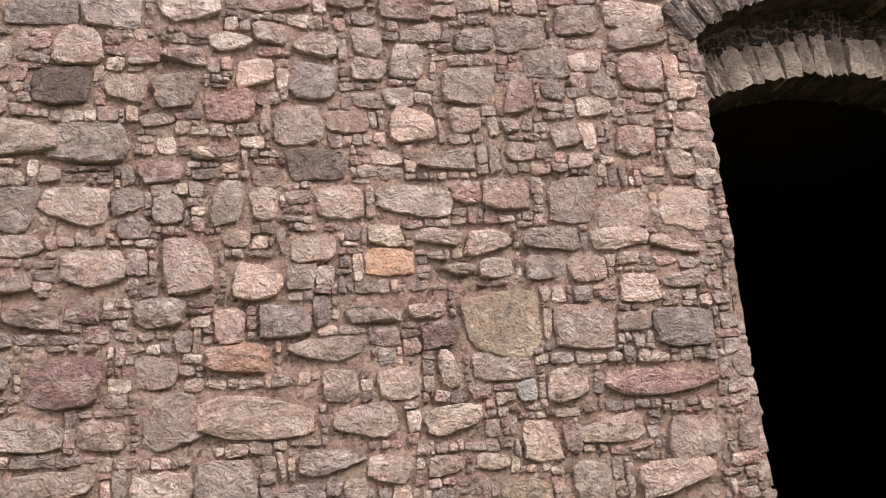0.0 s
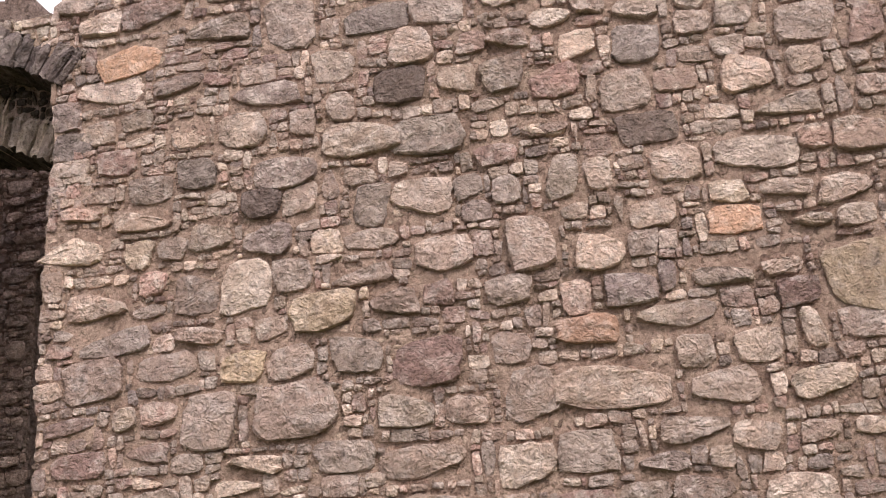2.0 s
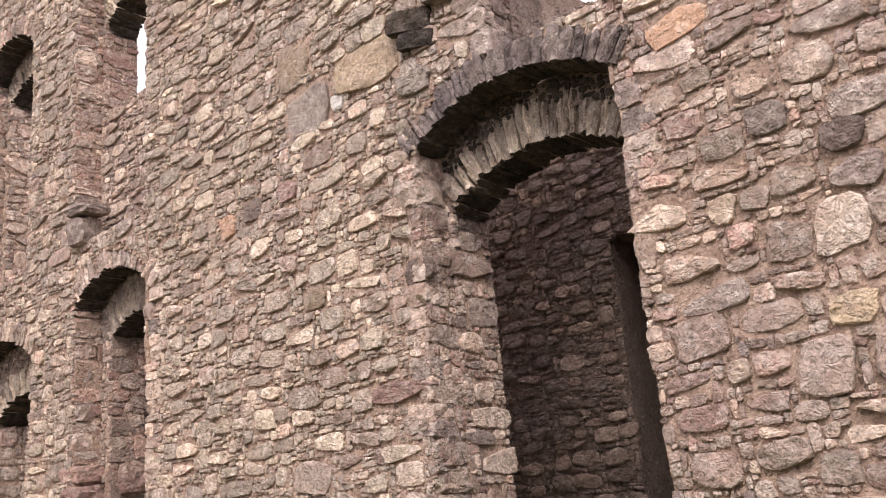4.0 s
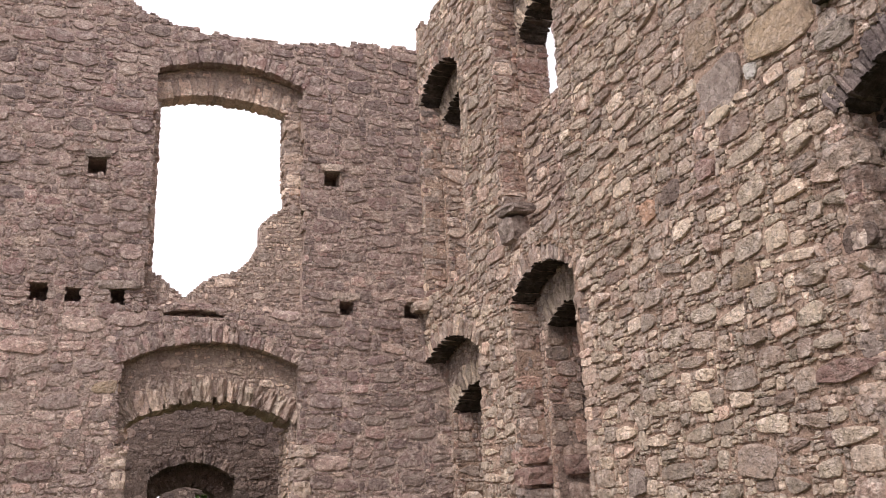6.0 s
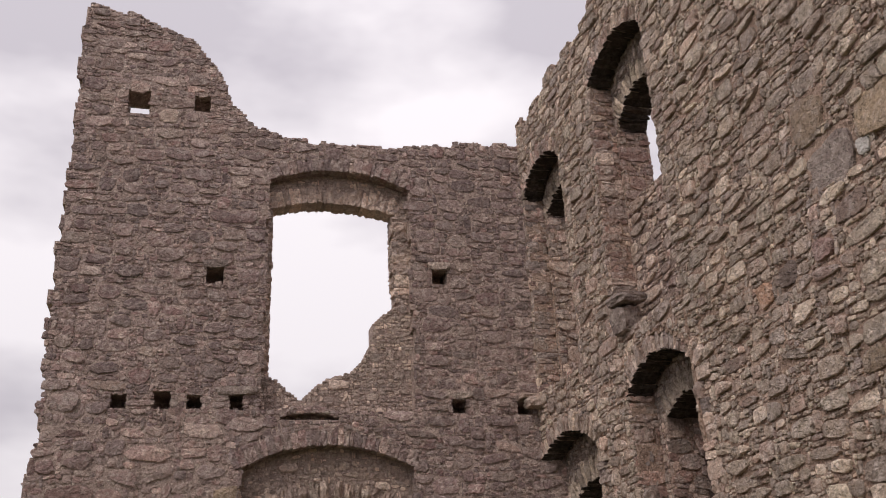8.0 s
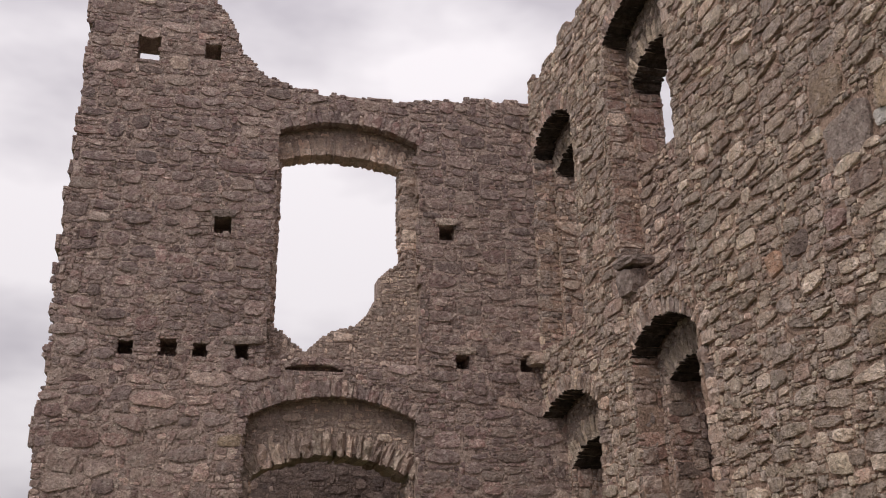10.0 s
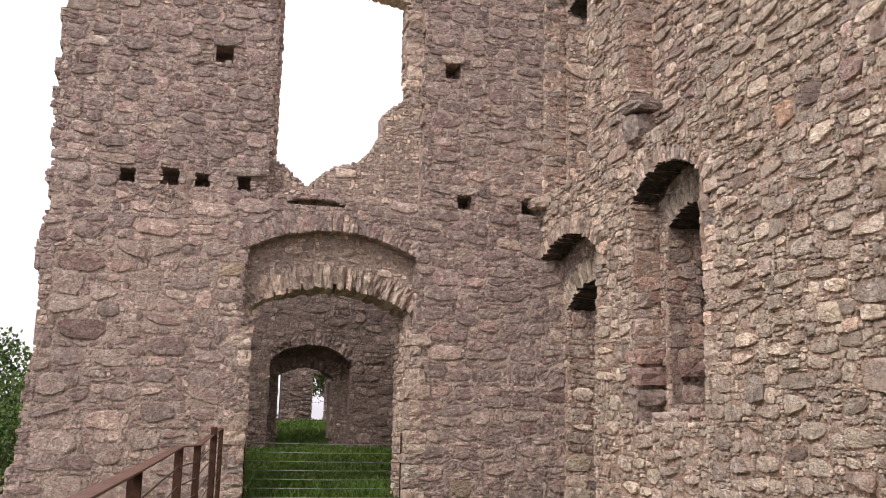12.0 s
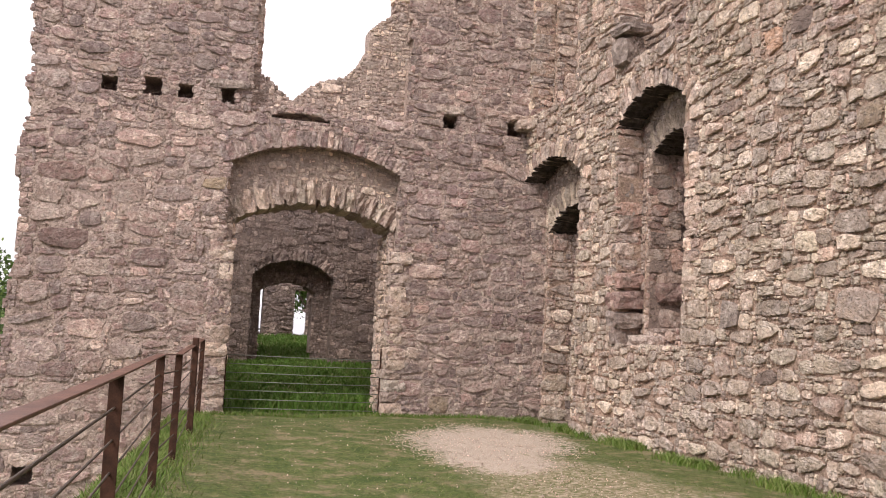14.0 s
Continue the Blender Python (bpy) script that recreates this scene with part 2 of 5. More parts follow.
M_PINK = stone_material("pink_tower_stone", [(0.0, (0.52, 0.385, 0.35)), (0.3, (0.45, 0.31, 0.285)), (0.55, (0.58, 0.46, 0.41)), (0.8, (0.42, 0.325, 0.305)), (1.0, (0.55, 0.43, 0.375))], 0.5, 0.3, 0.5)
M_MORTAR = mortar_material("lime_mortar", (0.33, 0.223, 0.175), (0.57, 0.42, 0.335))
M_VOUSSOIR = stone_material("pale_arch_stone", [(0.0, (0.74, 0.63, 0.52)), (0.3, (0.46, 0.35, 0.30)), (0.55, (0.68, 0.56, 0.47)), (0.8, (0.42, 0.32, 0.28)), (1.0, (0.78, 0.68, 0.58))], 0.3, 0.3)
M_MORTAR_T = mortar_material("tower_mortar", (0.38, 0.285, 0.25), (0.60, 0.47, 0.41), 0.8)
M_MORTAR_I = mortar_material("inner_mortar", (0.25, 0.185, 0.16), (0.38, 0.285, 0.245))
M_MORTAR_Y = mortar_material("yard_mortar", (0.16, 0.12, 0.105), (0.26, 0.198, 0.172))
# near-black colour that paints in the darkness of rooms behind the openings
M_PAINTED_DARK = plain_material("painted_dark", (0.018, 0.012, 0.010), (0.04, 0.026, 0.022), 2.0, 0.95)
M_RUST = plain_material("rusty_steel", (0.042, 0.022, 0.017), (0.105, 0.05, 0.034), 9.0, 0.6, 0.35, 120.0, 0.0015)
# handrail steel, paler and redder than the posts
M_RUST_RAIL = plain_material("redder_rusty_steel", (0.085, 0.04, 0.028), (0.18, 0.09, 0.066), 7.0, 0.5, 0.35, 120.0, 0.0015)
M_WIRE = plain_material("weathered_rod", (0.055, 0.042, 0.036), (0.12, 0.085, 0.065), 9.0, 0.65, 0.2, 120.0, 0.001)
M_GALV = plain_material("galvanised_rod", (0.13, 0.14, 0.12), (0.24, 0.25, 0.21), 9.0, 0.6, 0.2, 120.0, 0.001)
M_BARK = plain_material("bark", (0.06, 0.045, 0.035), (0.13, 0.10, 0.08), 5.0, 0.95)


def leaf_material(name, a, b, c):
    m, nt, bsdf = material(name, 0.6)
    isle = nt.nodes.new("ShaderNodeNewGeometry").outputs["Random Per Island"]
    col = ramp(nt, isle, [(0.0, a), (0.5, b), (1.0, c)])
    col = mix(nt, 0.7, col, ramp(nt, noise_tex(nt, 0.8, 4.0), [(0.35, (0.7, 0.75, 0.6)), (0.65, (1.2, 1.15, 1.1))]), "MULTIPLY")
    nt.links.new(col, bsdf.inputs["Base Color"])
    return m


M_GRASS = leaf_material("grass_blade", (0.085, 0.15, 0.022), (0.12, 0.185, 0.036), (0.2, 0.2, 0.085))
M_LAWN = leaf_material("lawn_blade", (0.10, 0.14, 0.036), (0.13, 0.16, 0.05), (0.24, 0.21, 0.12))
M_WEED = leaf_material("yard_weed", (0.055, 0.12, 0.013), (0.075, 0.145, 0.02), (0.13, 0.18, 0.05))
M_LEAF = leaf_material("tree_leaf", (0.04, 0.075, 0.018), (0.065, 0.11, 0.024), (0.10, 0.14, 0.035))


def ground_material():
    m, nt, bsdf = material("turf_and_gravel", 0.95)
    pos = nt.nodes.new("ShaderNodeNewGeometry").outputs["Position"]
    sep = nt.nodes.new("ShaderNodeSeparateXYZ")
    nt.links.new(pos, sep.inputs[0])
    x, y = sep.outputs["X"], sep.outputs["Y"]

    def patch(cx, cy, a, b, turn):
        c, s = math.cos(radians(turn)), math.sin(radians(turn))
        dx, dy = math_node(nt, "SUBTRACT", x, cx), math_node(nt, "SUBTRACT", y, cy)
        u = math_node(nt, "DIVIDE", math_node(nt, "ADD", math_node(nt, "MULTIPLY", dx, c), math_node(nt, "MULTIPLY", dy, s)), a)
        v = math_node(nt, "DIVIDE", math_node(nt, "SUBTRACT", math_node(nt, "MULTIPLY", dy, c), math_node(nt, "MULTIPLY", dx, s)), b)
        return math_node(nt, "SQRT", math_node(nt, "ADD", math_node(nt, "MULTIPLY", u, u), math_node(nt, "MULTIPLY", v, v)))

    wob = math_node(nt, "MULTIPLY", math_node(nt, "SUBTRACT", noise_tex(nt, 1.6, 7.0, 0.75), 0.5), 1.2)
    bare = math_node(nt, "ADD", math_node(nt, "MINIMUM", patch(*GRAVEL[0]), patch(*GRAVEL[1])), wob)
    bare = math_node(nt, "ADD", bare, math_node(nt, "MULTIPLY", math_node(nt, "SUBTRACT", noise_tex(nt, 11.0, 7.0, 0.75), 0.5), 2.2))
    gravel = ramp(nt, bare, [(0.8, (1, 1, 1)), (1.1, (0, 0, 0))])
    worn = ramp(nt, math_node(nt, "ADD", patch(-9.5, 4.4, 5.0, 1.5, -6), wob), [(0.6, (0.85, 0.85, 0.85)), (1.25, (0, 0, 0))])
    fine = noise_tex(nt, 90.0, 4.0, 0.7)
    turf = ramp(nt, noise_tex(nt, 2.2, 8.0, 0.72), [(0.34, (0.04, 0.062, 0.013)), (0.46, (0.07, 0.09, 0.024)), (0.53, (0.10, 0.102, 0.04)), (0.61, (0.18, 0.145, 0.085))])
    turf = mix(nt, 0.75, turf, ramp(nt, noise_tex(nt, 17.0, 6.0, 0.7), [(0.36, (0.55, 0.6, 0.5)), (0.5, (1, 1, 1)), (0.64, (1.6, 1.5, 1.5))]), "MULTIPLY")
    straw = ramp(nt, noise_tex(nt, 12.0, 5.0, 0.7), [(0.38, (0.11, 0.115, 0.045)), (0.5, (0.23, 0.185, 0.115)), (0.62, (0.42, 0.34, 0.265))])
    sand = ramp(nt, fine, [(0.3, (0.26, 0.20, 0.155)), (0.7, (0.50, 0.415, 0.345))])
    col = mix(nt, gravel, mix(nt, worn, turf, straw), sand)
    col = mix(nt, 0.4, col, ramp(nt, fine, [(0.3, (0.6, 0.6, 0.6)), (0.7, (1.3, 1.3, 1.3))]), "MULTIPLY")
    nt.links.new(col, bsdf.inputs["Base Color"])
    bump(nt, bsdf, [(noise_tex(nt, 14.0, 5.0), 0.6, 0.03), (fine, 0.7, 0.012)])
    return m


GRAVEL = ((-15.2, 5.0, 2.5, 1.4, -22), (-12.9, 4.25, 1.5, 0.95, -10))
M_GROUND = ground_material()


# ---------------------------------------------------------------- helpers for meshes
def mesh_from(name, verts, tris, mats, smooth=True, sides=3):
    verts, tris = np.asarray(verts, np.float32), np.asarray(tris, np.int32)
    me = bpy.data.meshes.new(name)
    me.vertices.add(len(verts))
    me.vertices.foreach_set("co", verts.ravel())
    me.loops.add(tris.size)
    me.loops.foreach_set("vertex_index", tris.ravel())
    me.polygons.add(len(tris))
    me.polygons.foreach_set("loop_start", np.arange(0, tris.size, sides, dtype=np.int32))
    me.polygons.foreach_set("use_smooth", np.full(len(tris), smooth))
    for mt in mats:
        me.materials.append(mt)
    me.update(calc_edges=True)
    me.validate()
    return me


def part(name, me, parent, matrix=None, label="", kind=""):
    ob = new(name, me)
    ob.parent = parent
    if matrix is not None:
        ob.matrix_basis = matrix
    return tagged(ob, label, "", "", kind)


def bm_mesh(name, bm, mats, smooth=False):
    me = bpy.data.meshes.new(name)
    bm.to_mesh(me)
    bm.free()
    for p in me.polygons:
        p.use_smooth = smooth
    for mt in mats:
        me.materials.append(mt)
    return me


SHARED = {}


def shared_block(k, mat, under=None):
    """A rough-hewn block with worn edges, unit size, centred. under: stone of its down-facing sides, darkened for soot,
    moss and painted soffit shade.
    """
    key = ("block", k, mat.name, under is not None)
    if key not in SHARED:
        rng = random.Random(100 + k)
        bm = bmesh.new()
        bmesh.ops.create_cube(bm, size=1.0)
        bmesh.ops.subdivide_edges(bm, edges=bm.edges[:], cuts=2, use_grid_fill=True)
        for v in bm.verts:
            out = sum(abs(c) > 0.45 for c in v.co)
            v.co *= (1.05, 1.05, 0.99, 0.92)[out]
            v.co += Vector([rng.uniform(-0.05, 0.05) for _ in range(3)])
        bmesh.ops.triangulate(bm, faces=bm.faces[:])
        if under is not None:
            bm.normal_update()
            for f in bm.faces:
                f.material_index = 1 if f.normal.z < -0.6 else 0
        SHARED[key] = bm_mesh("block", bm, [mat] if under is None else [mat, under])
    return SHARED[key]


class Face:
    """A face of masonry: origin, the way along it, the way up it and out of it."""

    def __init__(self, origin, along, up=(0, 0, 1)):
        self.o, self.u, self.v = Vector(origin), Vector(along), Vector(up)
        self.n = self.u.cross(self.v)

    def matrix(self):
        m = Matrix.Identity(4)
        for i in range(3):
            m[i][0], m[i][1], m[i][2], m[i][3] = self.u[i], self.v[i], self.n[i], self.o[i]
        return m


def wavy(p, q, seed, amp=0.035):
    """The slow unevenness of a wall's face."""
    return amp * (np.sin(p * 0.9 + seed) * np.sin(q * 0.7 + seed * 2.1) + 0.6 * np.sin(p * 2.3 + q * 1.1 + seed) + 0.4 * np.sin(q * 3.1 - p * 1.3))


def pack(width, height, mask, cell, big, rng, fixed=(), fill=0.85, course=0.30):
    """Rubble: large stones in loose courses, then smaller ones, then chips in the joints. Gives rows of u, v, w, h."""
    nu, nv = int(width / cell), int(height / cell)
    uu, vv = np.meshgrid((np.arange(nu) + 0.5) * cell, (np.arange(nv) + 0.5) * cell, indexing="ij")
    taken = ~mask(uu, vv)
    out = []
    for u, v, w, h in fixed:
        a, b = max(0, int((u - w / 2) / cell)), max(0, int((v - h / 2) / cell))
        taken[a : a + int(w / cell) + 1, b : b + int(h / cell) + 1] = True
    area = (~taken).sum() * cell * cell

    def lay(tries, w0, w1, h0, h1, snap):
        for _ in range(tries):
            w, h = rng.uniform(w0, w1), rng.uniform(h0, h1)
            if not snap and rng.random() < 0.25:
                w, h = h, w
            v = rng.uniform(-0.1, height)
            if snap:
                v = round(v / course) * course + rng.uniform(-0.12, 0.12)
            a, b = int(rng.uniform(-0.1, width) / cell), int(v / cell)
            m, k = max(2, round(w / cell)), max(1, round(h / cell))
            if a < 0 or b < 0 or a + m > nu or b + k > nv or taken[a : a + m, b : b + k].any():
                continue
            taken[a : a + m, b : b + k] = True
            out.append(((a + m / 2) * cell, (b + k / 2) * cell, m * cell, k * cell))

    s = big
    lay(int(area * 22 / s), 0.42 * s, 0.76 * s, 0.25 * s, 0.40 * s, True)
    lay(int(area * 60 / s), 0.26 * s, 0.50 * s, 0.17 * s, 0.32 * s, True)
    lay(int(area * 60 / s), 0.22 * s, 0.40 * s, 0.14 * s, 0.28 * s, False)
    lay(int(area * 60 / s), 0.15 * s, 0.28 * s, 0.09 * s, 0.18 * s, False)
    # chips and pinnings in what is left open
    for w0, w1, h0, h1 in ((0.10, 0.22, 0.07, 0.14), (0.07, 0.15, 0.055, 0.11), (0.05, 0.09, 0.045, 0.08)):
        spots = np.argwhere(~taken)
        rng.shuffle(spots)
        ms = np.maximum(2, np.round(rng.uniform(w0, w1, len(spots)) * s / cell)).astype(int)
        ks = np.maximum(1, np.round(rng.uniform(h0, h1, len(spots)) * s / cell)).astype(int)
        stand = rng.random(len(spots)) < 0.35
        ms, ks = np.where(stand, ks, ms), np.where(stand, ms, ks)
        skip = rng.random(len(spots)) > fill
        for (a, b), m, k, no in zip(spots.tolist(), ms.tolist(), ks.tolist(), skip.tolist()):
            if no or taken[a, b] or a + m > nu or b + k > nv or taken[a : a + m, b : b + k].any():
                continue
            taken[a : a + m, b : b + k] = True
            out.append(((a + m / 2) * cell, (b + k / 2) * cell, m * cell, k * cell))
    return np.array(out) if out else np.zeros((0, 4))


def outlines(rows, ring, rng, cut=11.0):
    """The outline of each stone of a rubble face: it is trimmed where it meets its neighbours, so that the joints run close and crooked. Gives x, y about each centre."""
    n = len(rows)
    u, v, w, h = rows.T
    t = (np.arange(ring) + rng.uniform(-0.3, 0.3, (n, ring))) * 2 * np.pi / ring
    dx, dy = np.cos(t) * w[:, None], np.sin(t) * h[:, None]
    far = np.hypot(dx, dy)
    dx, dy = dx / far, dy / far
    inverse = np.zeros((n, ring))

    def trim(nx, ny, d):
        return (np.clip(dx * nx[:, None] + dy * ny[:, None], 0, None) / np.maximum(d, 0.012)[:, None]) ** cut

    for k in range(4):
        a = k * np.pi / 2 + rng.uniform(-0.2, 0.2, n)
        inverse += trim(np.cos(a), np.sin(a), (w if k % 2 == 0 else h) / 2 * rng.uniform(1.02, 1.5, n))
    near_n = min(14, n - 1)
    me = np.arange(n)
    pick = np.zeros((n, near_n), int)
    for a in range(0, n, 400):
        b = slice(a, min(n, a + 400))
        gap = np.maximum(np.abs(u[b, None] - u) - (w[b, None] + w) / 2, np.abs(v[b, None] - v) - (h[b, None] + h) / 2)
        gap[np.arange(gap.shape[0]), me[b]] = 1e9
        pick[b] = np.argpartition(gap, near_n - 1, axis=1)[:, :near_n] if near_n else 0
    for k in range(near_n):
        o = pick[:, k]
        du, dv = u[o] - u, v[o] - v
        su, sv = np.where(du < 0, -1.0, 1.0), np.where(dv < 0, -1.0, 1.0)
        gu, gv = np.abs(du) - (w + w[o]) / 2, np.abs(dv) - (h + h[o]) / 2
        side, corner = gu > gv, (gu > 0.004) & (gv > 0.004)
        lo_v, hi_v = np.maximum(-h / 2, dv - h[o] / 2), np.minimum(h / 2, dv + h[o] / 2)
        lo_u, hi_u = np.maximum(-w / 2, du - w[o] / 2), np.minimum(w / 2, du + w[o] / 2)
        px = np.where(side | corner, su * (w / 2 + gu / 2), (lo_u + hi_u) / 2)
        py = np.where(side & ~corner, (lo_v + hi_v) / 2, sv * (h / 2 + gv / 2))
        nx, ny = np.where(corner, su * gu, np.where(side, su, 0.0)), np.where(corner, sv * gv, np.where(side, 0.0, sv))
        long = np.where(side, hi_v - lo_v, hi_u - lo_u)
        thin = np.where(side, np.minimum(w, w[o]), np.minimum(h, h[o]))
        chance = np.modf(np.abs(np.sin((me + o) * 12.9898 + np.abs(me - o) * 78.233)) * 43758.5453)[0] * 2 - 1
        a = np.arctan2(ny, nx) + chance * np.minimum(0.34, 0.34 * thin / np.maximum(long, 0.05))
        nx, ny = np.cos(a), np.sin(a)
        d = px * nx + py * ny - rng.uniform(0.0, 0.011, n)
        inverse += trim(nx, ny, np.where(np.maximum(gu, gv) < 0.15, d, 50.0))
    r = inverse ** (-1 / cut) * rng.uniform(0.98, 1.11, (n, ring))
    return dx * r, dy * r


def stone_faces(x, y, rows, deep, rng, fine):
    """Stones with broken, nearly flat faces from their outlines: rings of points, back to front, and the triangles of one stone."""
    n, ring = x.shape
    qx, qy = x / rows[:, 2:3], y / rows[:, 3:4]
    turn, steep, at = rng.uniform(0, 2 * np.pi, (n, 4)), rng.uniform(0.1, 1.1, (n, 4)), rng.uniform(0.0, 0.34, (n, 4))
    wave, phase = rng.uniform(-9, 9, (n, 3, 2)), rng.uniform(0, 6.28, (n, 3))
    tilt = rng.uniform(-0.35, 0.35, (n, 2))

    def rock(a, b):
        z = np.full(a.shape, 1.0)
        for k in range(4):
            z = np.minimum(z, 1.0 - steep[:, k : k + 1] * (a * np.cos(turn[:, k : k + 1]) + b * np.sin(turn[:, k : k + 1]) - at[:, k : k + 1]))
        for k in range(3):
            z = z + 0.07 * np.sin(a * wave[:, k, :1] + b * wave[:, k, 1:] + phase[:, k : k + 1])
        return z + a * tilt[:, :1] + b * tilt[:, 1:]

    d = deep[:, None]
    rings = [np.stack([x * 0.98, y * 0.98, np.full((n, ring), -0.06)], 2), np.stack([x, y, d * (rock(qx, qy) - rng.uniform(0.12, 0.55, (n, ring)))], 2)]
    for scale, drop in (((0.95, 0.05), (0.68, 0.0), (0.36, 0.0)) if fine else ((0.92, 0.05), (0.45, 0.0))):
        k = scale * rng.uniform(0.93, 1.05, (n, ring))
        rings.append(np.stack([x * k, y * k, d * (rock(qx * k, qy * k) - drop + rng.uniform(-0.13, 0.13, (n, ring)))], 2))
    top = np.zeros((n, 1, 3))
    top[:, 0, 2] = (d * rock(np.zeros((n, 1)), np.zeros((n, 1))))[:, 0]
    tris = []
    for r in range(len(rings) - 1):
        for i in range(ring):
            a, b, c, e = r * ring + i, r * ring + (i + 1) % ring, (r + 1) * ring + i, (r + 1) * ring + (i + 1) % ring
            tris += [(a, b, e), (a, e, c)] if (i + r) % 2 else [(a, b, c), (b, e, c)]
    last = (len(rings) - 1) * ring
    tris += [(last + i, last + (i + 1) % ring, last + ring) for i in range(ring)]
    return np.concatenate([*rings, top], 1), np.array(tris)


def rubble(parent, face, width, height, mask, mat, seed, big=1.0, cell=0.03, near=None, fixed=(), fill=0.85, proud=0.05, count=300, uneven=0.035, course=0.30, fine=0):
    """Stones on a face: those nearest to `near` (u, v) as pieces of their own, the rest as one mesh. fixed: rows of (u, v, w, h, material)."""
    rng = np.random.default_rng(seed)
    rows = pack(width, height, mask, cell, big, rng, [f[:4] for f in fixed], fill, course)
    if fixed:
        rows = np.concatenate([np.array([f[:4] for f in fixed]), rows])
    n = len(rows)
    if n < 2:
        return
    size = np.sqrt(rows[:, 2] * rows[:, 3])
    deep = proud * rng.uniform(0.55, 1.35, n) * np.clip(size / 0.26, 0.6, 1.1)
    x, y = outlines(rows, 18 if fine else 12, rng)
    verts, tris = stone_faces(x, y, rows, deep, rng, fine)
    verts[:, :, 2] += wavy(rows[:, 0], rows[:, 1], seed, uneven)[:, None]
    score = np.full(n, 1e6)
    if near is not None and count:
        score = np.hypot(rows[:, 0] - near[0], rows[:, 1] - near[1]) - 6.0 * size
    score[: len(fixed)] = -1e6
    order = np.argsort(score)
    alone = len(fixed) + (count if near is not None else 0)
    base = face.matrix()
    for i in order[:alone]:
        me = mesh_from("stone", verts[i], tris, [fixed[i][4] if i < len(fixed) else mat], False)
        part("stone", me, parent, base @ Matrix.Translation((rows[i, 0], rows[i, 1], 0)))
    rest = order[alone:]
    if len(rest):
        v = verts[rest].copy()
        v[:, :, :2] += rows[rest][:, None, :2]
        m3 = np.array(base)
        flat = v.reshape(-1, 3) @ m3[:3, :3].T + m3[:3, 3]
        many = (tris[None] + (np.arange(len(rest)) * v.shape[1])[:, None, None]).reshape(-1, 3)
        part("stonework", mesh_from("stonework", flat, many, [mat], False), parent, kind="stuff")


def lumps(gu, gv, seed, layers):
    """Uneven plaster: random heights blended between the knots of grids of several widths (metres, height)."""
    rng = np.random.default_rng(seed)
    total = np.zeros(gu.shape)
    for wide, amp in layers:
        knots = rng.uniform(-amp, amp, (int(gu.max() / wide) + 3, int(gv.max() / wide) + 3))
        a, b = gu / wide, gv / wide
        i, j = a.astype(int), b.astype(int)
        f, g = a - i, b - j
        f, g = f * f * (3 - 2 * f), g * g * (3 - 2 * g)
        total += (knots[i, j] * (1 - f) + knots[i + 1, j] * f) * (1 - g) + (knots[i, j + 1] * (1 - f) + knots[i + 1, j + 1] * f) * g
    return total


def leaf_wall(name, face, width, height, mask, depth, mat, seed, cell=0.12, uneven=0.035, rough=0.012, coat=0.0):
    """A leaf of a wall as one solid with its openings cut through: front, back and the sides of the openings."""
    nu, nv = int(round(width / cell)), int(round(height / cell))
    uu, vv = np.meshgrid((np.arange(nu) + 0.5) * cell, (np.arange(nv) + 0.5) * cell, indexing="ij")
    full = mask(uu, vv)
    rng = np.random.default_rng(seed)
    gu, gv = np.meshgrid(np.arange(nu + 1) * cell, np.arange(nv + 1) * cell, indexing="ij")
    front = wavy(gu, gv, seed, uneven) + coat + lumps(gu, gv, seed, ((0.34, rough), (0.16, rough), (0.08, rough * 0.7))) + rng.uniform(-rough, rough, gu.shape) * 0.3
    m3 = np.array(face.matrix())
    base = np.stack([gu, gv, front], -1).reshape(-1, 3)
    rear = np.stack([gu, gv, np.full_like(gu, -depth)], -1).reshape(-1, 3)
    verts = np.concatenate([base, rear]) @ m3[:3, :3].T + m3[:3, 3]
    idx = np.arange((nu + 1) * (nv + 1)).reshape(nu + 1, nv + 1)
    off = idx.size
    a, b, c, d = idx[:-1, :-1], idx[1:, :-1], idx[1:, 1:], idx[:-1, 1:]
    quads = [np.stack([a, b, c, d], -1)[full], np.stack([a, d, c, b], -1)[full] + off]
    pad = np.pad(full, 1)
    left, right = full & ~pad[:-2, 1:-1], full & ~pad[2:, 1:-1]
    low, top = full & ~pad[1:-1, :-2], full & ~pad[1:-1, 2:]
    for sel, p, q in ((left, d, a), (right, b, c), (low, a, b), (top, c, d)):
        quads.append(np.stack([p[sel], p[sel] + off, q[sel] + off, q[sel]], -1))
    quads = np.concatenate(quads)
    used, back_to = np.unique(quads, return_inverse=True)
    ob = new(name, mesh_from(name, verts[used], back_to.reshape(quads.shape), [mat], smooth=False, sides=4))
    return ob


def ragged(seed, amp, step=0.24):
    table = np.random.default_rng(seed).uniform(-amp, amp, 256)
    return lambda z: table[(np.asarray(z) / step).astype(int) % 256]


def curve_top(x, x0, x1, spring, apex):
    t = (x - (x0 + x1) / 2) / ((x1 - x0) / 2)
    return spring + (apex - spring) * (1 - np.clip(np.abs(t), 0, 1.2) ** 2)


class Opening:
    def __init__(self, x0, x1, z0, spring, apex, seed=1, amp=0.05):
        self.x0, self.x1, self.z0, self.spring, self.apex = x0, x1, z0, spring, apex
        self.r0, self.r1 = ragged(seed, amp), ragged(seed + 50, amp)

    def void(self, x, z, rise=0.0, widen=0.0):
        inside = (x > self.x0 - widen + self.r0(z)) & (x < self.x1 + widen + self.r1(z)) & (z > self.z0)
        return inside & (z < curve_top(x, self.x0, self.x1, self.spring, self.apex) + rise)


